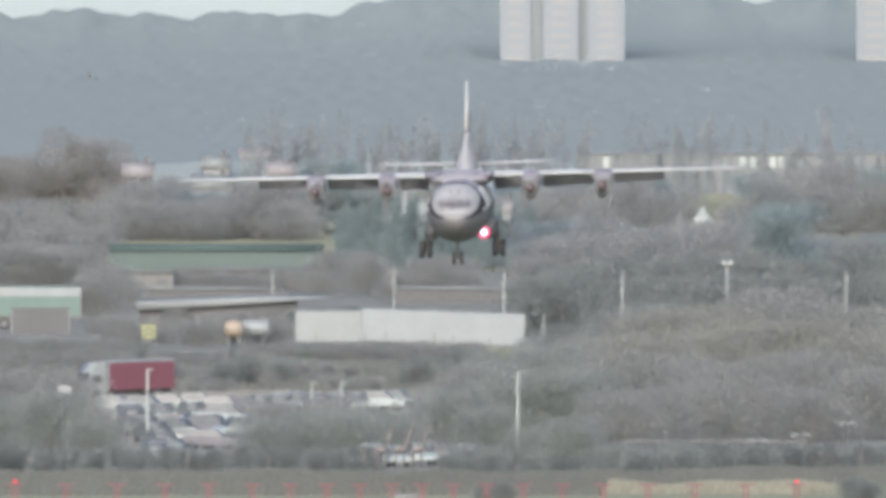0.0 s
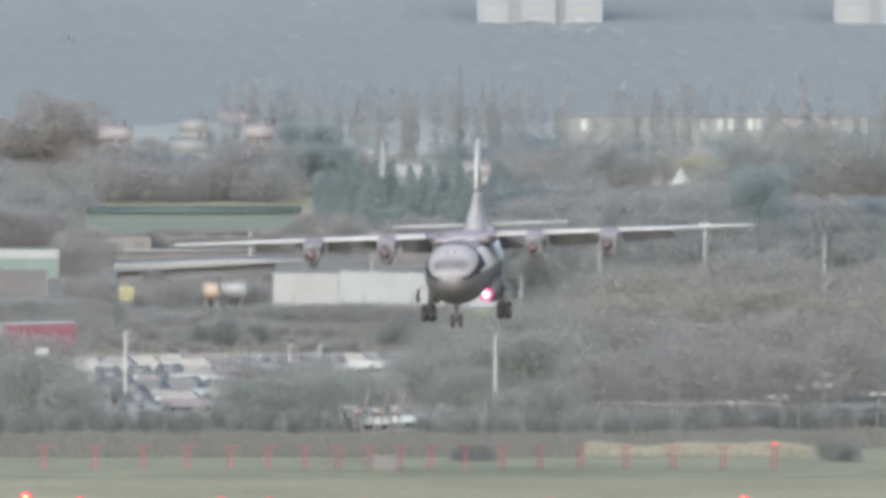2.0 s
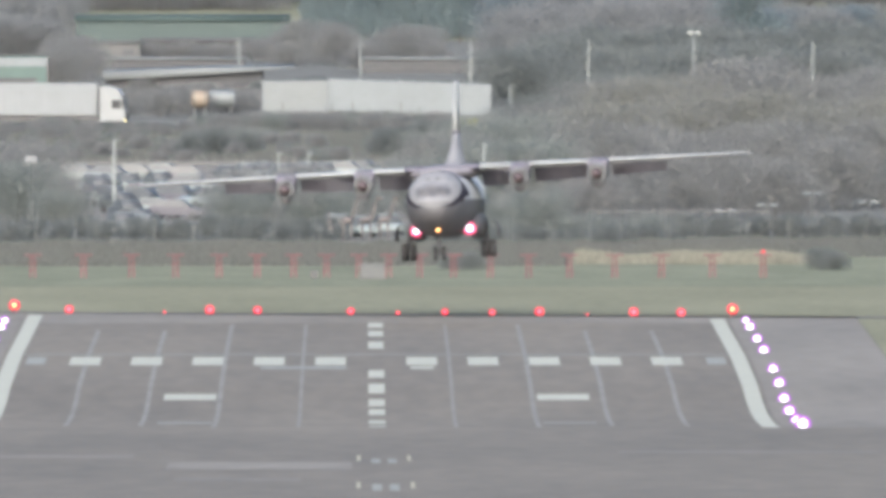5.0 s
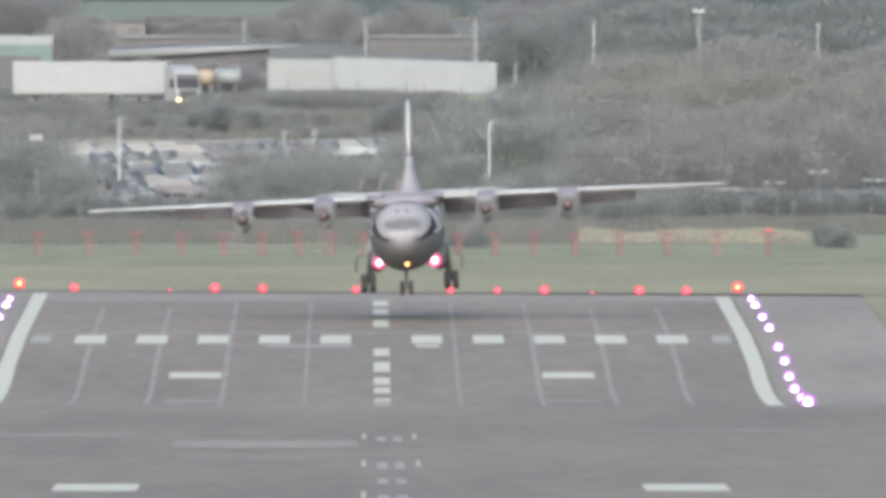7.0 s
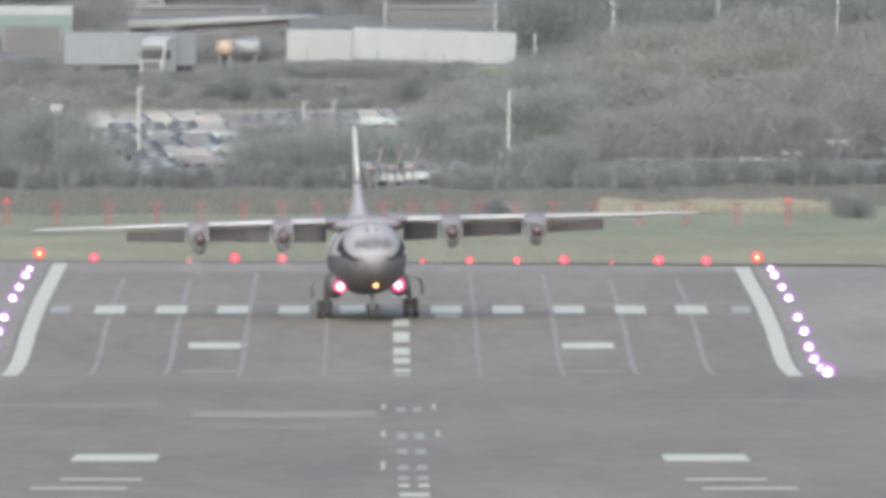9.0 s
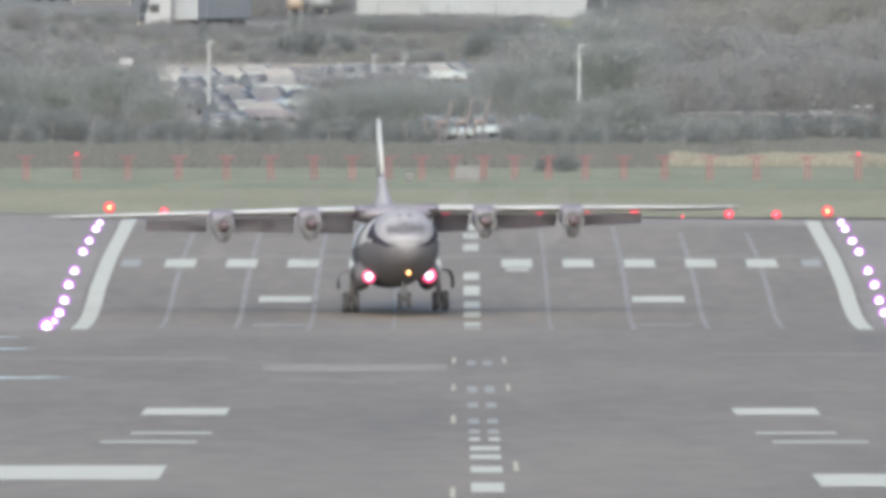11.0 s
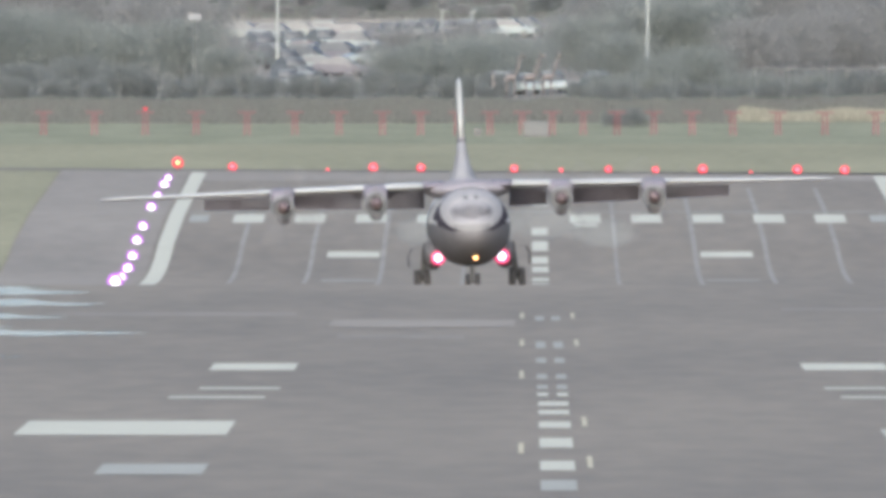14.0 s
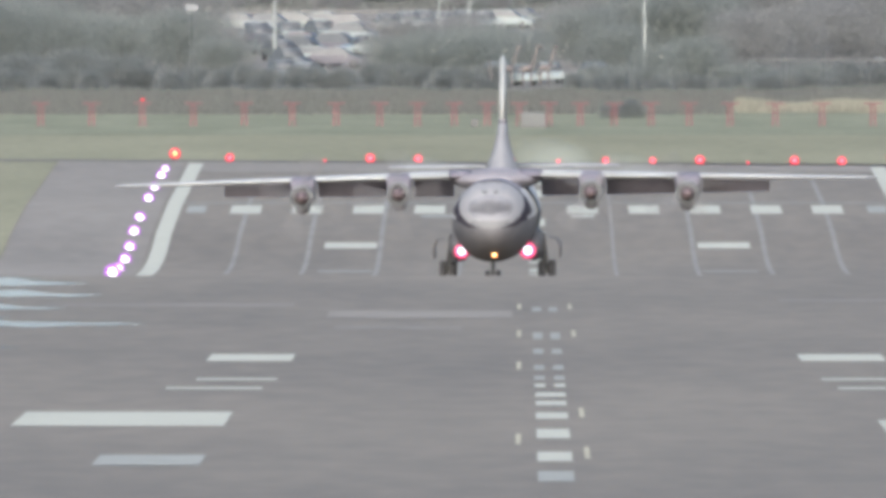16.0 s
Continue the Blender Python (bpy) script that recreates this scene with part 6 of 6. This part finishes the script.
# ---- movement ----
AIRCRAFT_PATH = [
    (0.0, 3.69, 2573.8, 16.05, 2.28, -1.35, -2.08),
    (0.5, 4.24, 2552.6, 14.49, 2.02, -1.56, -2.73),
    (1.0, 4.71, 2531.3, 12.98, 1.96, -1.77, -3.48),
    (1.5, 5.07, 2509.9, 11.59, 2.24, -1.88, -3.78),
    (2.0, 5.24, 2488.5, 10.24, 1.88, -2.07, -4.10),
    (2.5, 5.39, 2467.0, 8.77, 1.66, -1.95, -3.79),
    (3.0, 5.40, 2445.4, 7.25, 0.73, -2.35, -3.75),
    (3.5, 5.33, 2423.8, 6.01, 0.05, -2.44, -3.70),
    (6.0, 3.41, 2316.3, 2.70, -0.92, -3.45, -2.87),
    (6.5, 2.63, 2294.9, 2.23, -0.80, -3.01, -2.00),
    (7.0, 1.73, 2273.7, 1.83, 0.20, -2.58, -1.23),
    (7.5, 0.88, 2252.4, 1.27, -0.10, -2.27, -0.38),
    (8.0, -0.04, 2231.2, 0.71, -0.40, -2.25, 0.46),
    (10.5, -3.85, 2126.9, -0.61, -2.39, -0.19, 2.74),
    (11.0, -4.15, 2106.4, -0.73, -2.50, -0.83, 2.85),
    (11.5, -4.38, 2086.2, -0.74, -2.57, -1.74, 2.71),
    (12.0, -4.64, 2066.1, -0.80, -2.84, -1.81, 2.74),
    (12.5, -4.86, 2046.3, -0.60, -2.38, -1.17, 2.78),
    (13.0, -4.73, 2026.6, -0.42, -1.73, -1.15, 2.56),
    (13.5, -4.29, 2007.3, -0.10, -0.67, -1.93, 1.94),
    (14.0, -3.68, 1988.0, 0.19, -0.87, -1.65, 1.06),
    (14.5, -3.18, 1969.0, 0.50, -1.04, -0.60, 0.09),
    (15.0, -2.49, 1950.3, 0.93, 0.33, -1.11, -0.87),
    (15.5, -2.16, 1931.9, 1.29, 0.43, -1.02, -1.48),
    (16.0, -2.06, 1913.6, 1.53, 0.40, -0.67, -1.33),
]


def smoke(seed, n, sx, sy, sz, r, material):
    """A drifting veil of tyre smoke: many thin, see-through lumps."""
    rng = random.Random(seed)
    bm = B()
    for i in range(n):
        k = bmesh.ops.create_icosphere(bm, subdivisions=2, radius=r * rng.uniform(0.5, 1.0))["verts"]
        for v in k:
            v.co *= 1 + 0.35 * noise.noise(v.co * 1.2 / r + Vector((i * 7, seed, 0)))
        bmesh.ops.scale(bm, vec=(1.3, 1.2, 0.7), verts=k)
        bmesh.ops.translate(bm, vec=(rng.gauss(0, sx), rng.gauss(0, sy), abs(rng.gauss(0, sz)) + 0.4 * r), verts=k)
    for f in bm.faces:
        f.smooth = True
    o = part("tyre_smoke", bm, material)
    return tagged(o, "thin pale bluish veil of tyre smoke", "smoke", "tyre smoke", kind="stuff")


def smoke_material(name, thick):
    m = bpy.data.materials.new(name)
    m.use_nodes = True
    n, l = m.node_tree.nodes, m.node_tree.links
    d, t, mix = n.new("ShaderNodeBsdfDiffuse"), n.new("ShaderNodeBsdfTransparent"), n.new("ShaderNodeMixShader")
    d.inputs["Color"].default_value = (0.6, 0.69, 0.71, 1)
    mix.inputs[0].default_value = thick
    l.new(t.outputs[0], mix.inputs[1])
    l.new(d.outputs[0], mix.inputs[2])
    l.new(mix.outputs[0], n["Material Output"].inputs["Surface"])
    return m


THIN, DENSE = smoke_material("thin_smoke", 0.03), smoke_material("fresh_smoke", 0.13)
puffs = [smoke(1, 2, 0.9, 3.0, 0.1, 0.75, DENSE), smoke(2, 2, 0.9, 3.0, 0.1, 0.75, DENSE), smoke(3, 2, 2.6, 5.0, 0.6, 2.2, THIN), smoke(4, 2, 2.6, 5.0, 0.6, 2.2, THIN)]
for o in puffs:
    o.visible_shadow = False


DROOP = [(0, 0.0), (8, 0.03), (10.5, 0.12), (12.5, 0.15), (13.5, 0.18), (14.5, 0.3), (15.5, 0.4), (16, 0.4)]


def flexed(t, s):
    """The wing on side s sinks at its tip as the lift goes: a small turn about its root."""
    d = float(np.interp(t, [q[0] for q in DROOP], [q[1] for q in DROOP]))
    pivot = Matrix.Translation((s * 1.2, 0, 5.4))
    return pivot @ Matrix.Rotation(s * d / 17.8, 4, "Y") @ pivot.inverted()


def motions():
    for o, s in FLEXING:
        walk(o, [(t, flexed(t, s)) for t, d in DROOP])
    for leg, d in LEGS:
        walk(leg, [(0, pose(0, 0, -d)), (12.0, pose(0, 0, -d)), (12.5 if d < 0.15 else 13.4, pose(0, 0, 0)), (16, pose(0, 0, 0))])
    walk(plane, [(t, pose(x, y, z, rx, ry, rz)) for t, x, y, z, rx, ry, rz in AIRCRAFT_PATH])
    for i, (prop, x, z, s) in enumerate(PROPS):
        walk(prop, [(k / FPS, flexed(k / FPS, s) @ pose(x, -4.75, z, 0, 20 * i + 78 * k, 0)) for k in range(int(16 * FPS) + 1)])
    for i, (lamp, x, y, z) in enumerate(LAMPS):
        out, half, inn = pose(x, y, z), pose(x, y + 0.8, z + 0.1, 30, 0, 0), pose(x, y + 2.4, z + (0.2 if i == 0 else 0.9), 80, 0, 0)
        if i == 1:
            walk(lamp, [(0, out), (16, out)])
        elif i == 3:
            walk(lamp, [(0, inn), (9.6, inn), (9.9, half), (10.1, out), (13.7, out), (13.9, half), (14.1, inn), (16, inn)])
        else:
            walk(lamp, [(0, inn), (2.9, inn), (3.05, half), (3.2, out), (16, out)])
    for o, x, drift in ((puffs[0], -5.9, 0.6), (puffs[1], -4.0, 1.0)):
        walk(o, [(0, pose(x, 2060, -6)), (12.1, pose(x, 2060, -6)), (12.3, pose(x, 2056, -0.8)), (12.6, pose(x + drift * 0.4, 2050, -0.6, 0, 0, 15)), (13.1, pose(x + drift, 2046, -0.5, 0, 0, 30)), (13.7, pose(x + drift * 2, 2048, -1.3, 0, 0, 45)), (14.6, pose(x + drift * 4, 2052, -4.5, 0, 0, 60)), (16, pose(x + drift * 4, 2052, -6, 0, 0, 60))])
    for o, x, y in ((puffs[2], -5.6, 2056), (puffs[3], -2.2, 2060)):
        walk(o, [(0, pose(x, y, -9)), (12.1, pose(x, y, -9)), (12.45, pose(x, y, -1.9)), (13.0, pose(x + 1.5, y, -1.3, 0, 0, 10)), (14.0, pose(x + 4.6, y + 2, 0.8, 0, 0, 20)), (15.0, pose(x + 6.4, y + 5, 2.8, 0, 0, 30)), (16, pose(x + 7.6, y + 8, 3.6, 0, 0, 45))])
    walk(red_truck, [(t, pose(x, 3062, 0.05, 0, -1.5, a)) for t, x, a in ((0, -22.4, 28), (0.5, -24.1, 24), (1.5, -27.0, 14), (3.5, -33.6, 4), (16, -74.5, 0))])
    walk(tractor, [(t, pose(x, y, 0.03, 0, 0, a)) for t, x, y, a in ((0, -43.5, 3360, 0), (3.5, -30.8, 3360, 0), (5, -24.3, 3359, -8), (6, -20.2, 3357, -28), (7, -17.8, 3354, -62), (8, -17.6, 3349, -92), (9.2, -20.4, 3345, -125), (10.5, -23.9, 3343, -150), (11, -25.3, 3343, -163), (13, -33.9, 3343, -178), (16, -48, 3343, -180))])
    walk(lorry_trailer, [(t, pose(x, y, 0.03, 0, 0, a)) for t, x, y, a in ((0, -49.9, 3360, 0), (3.5, -37.2, 3360, 0), (5, -30.7, 3360, 0), (6, -26.6, 3360.5, -2), (7, -24.9, 3359.5, -5), (8, -21.9, 3354.0, -14), (9.2, -23.31, 3350.27, -50), (10.5, -22.76, 3349.2, -91), (11, -22.24, 3348.61, -110), (13, -27.51, 3345.14, -158), (16, -41.2, 3343.2, -178))])


motions()
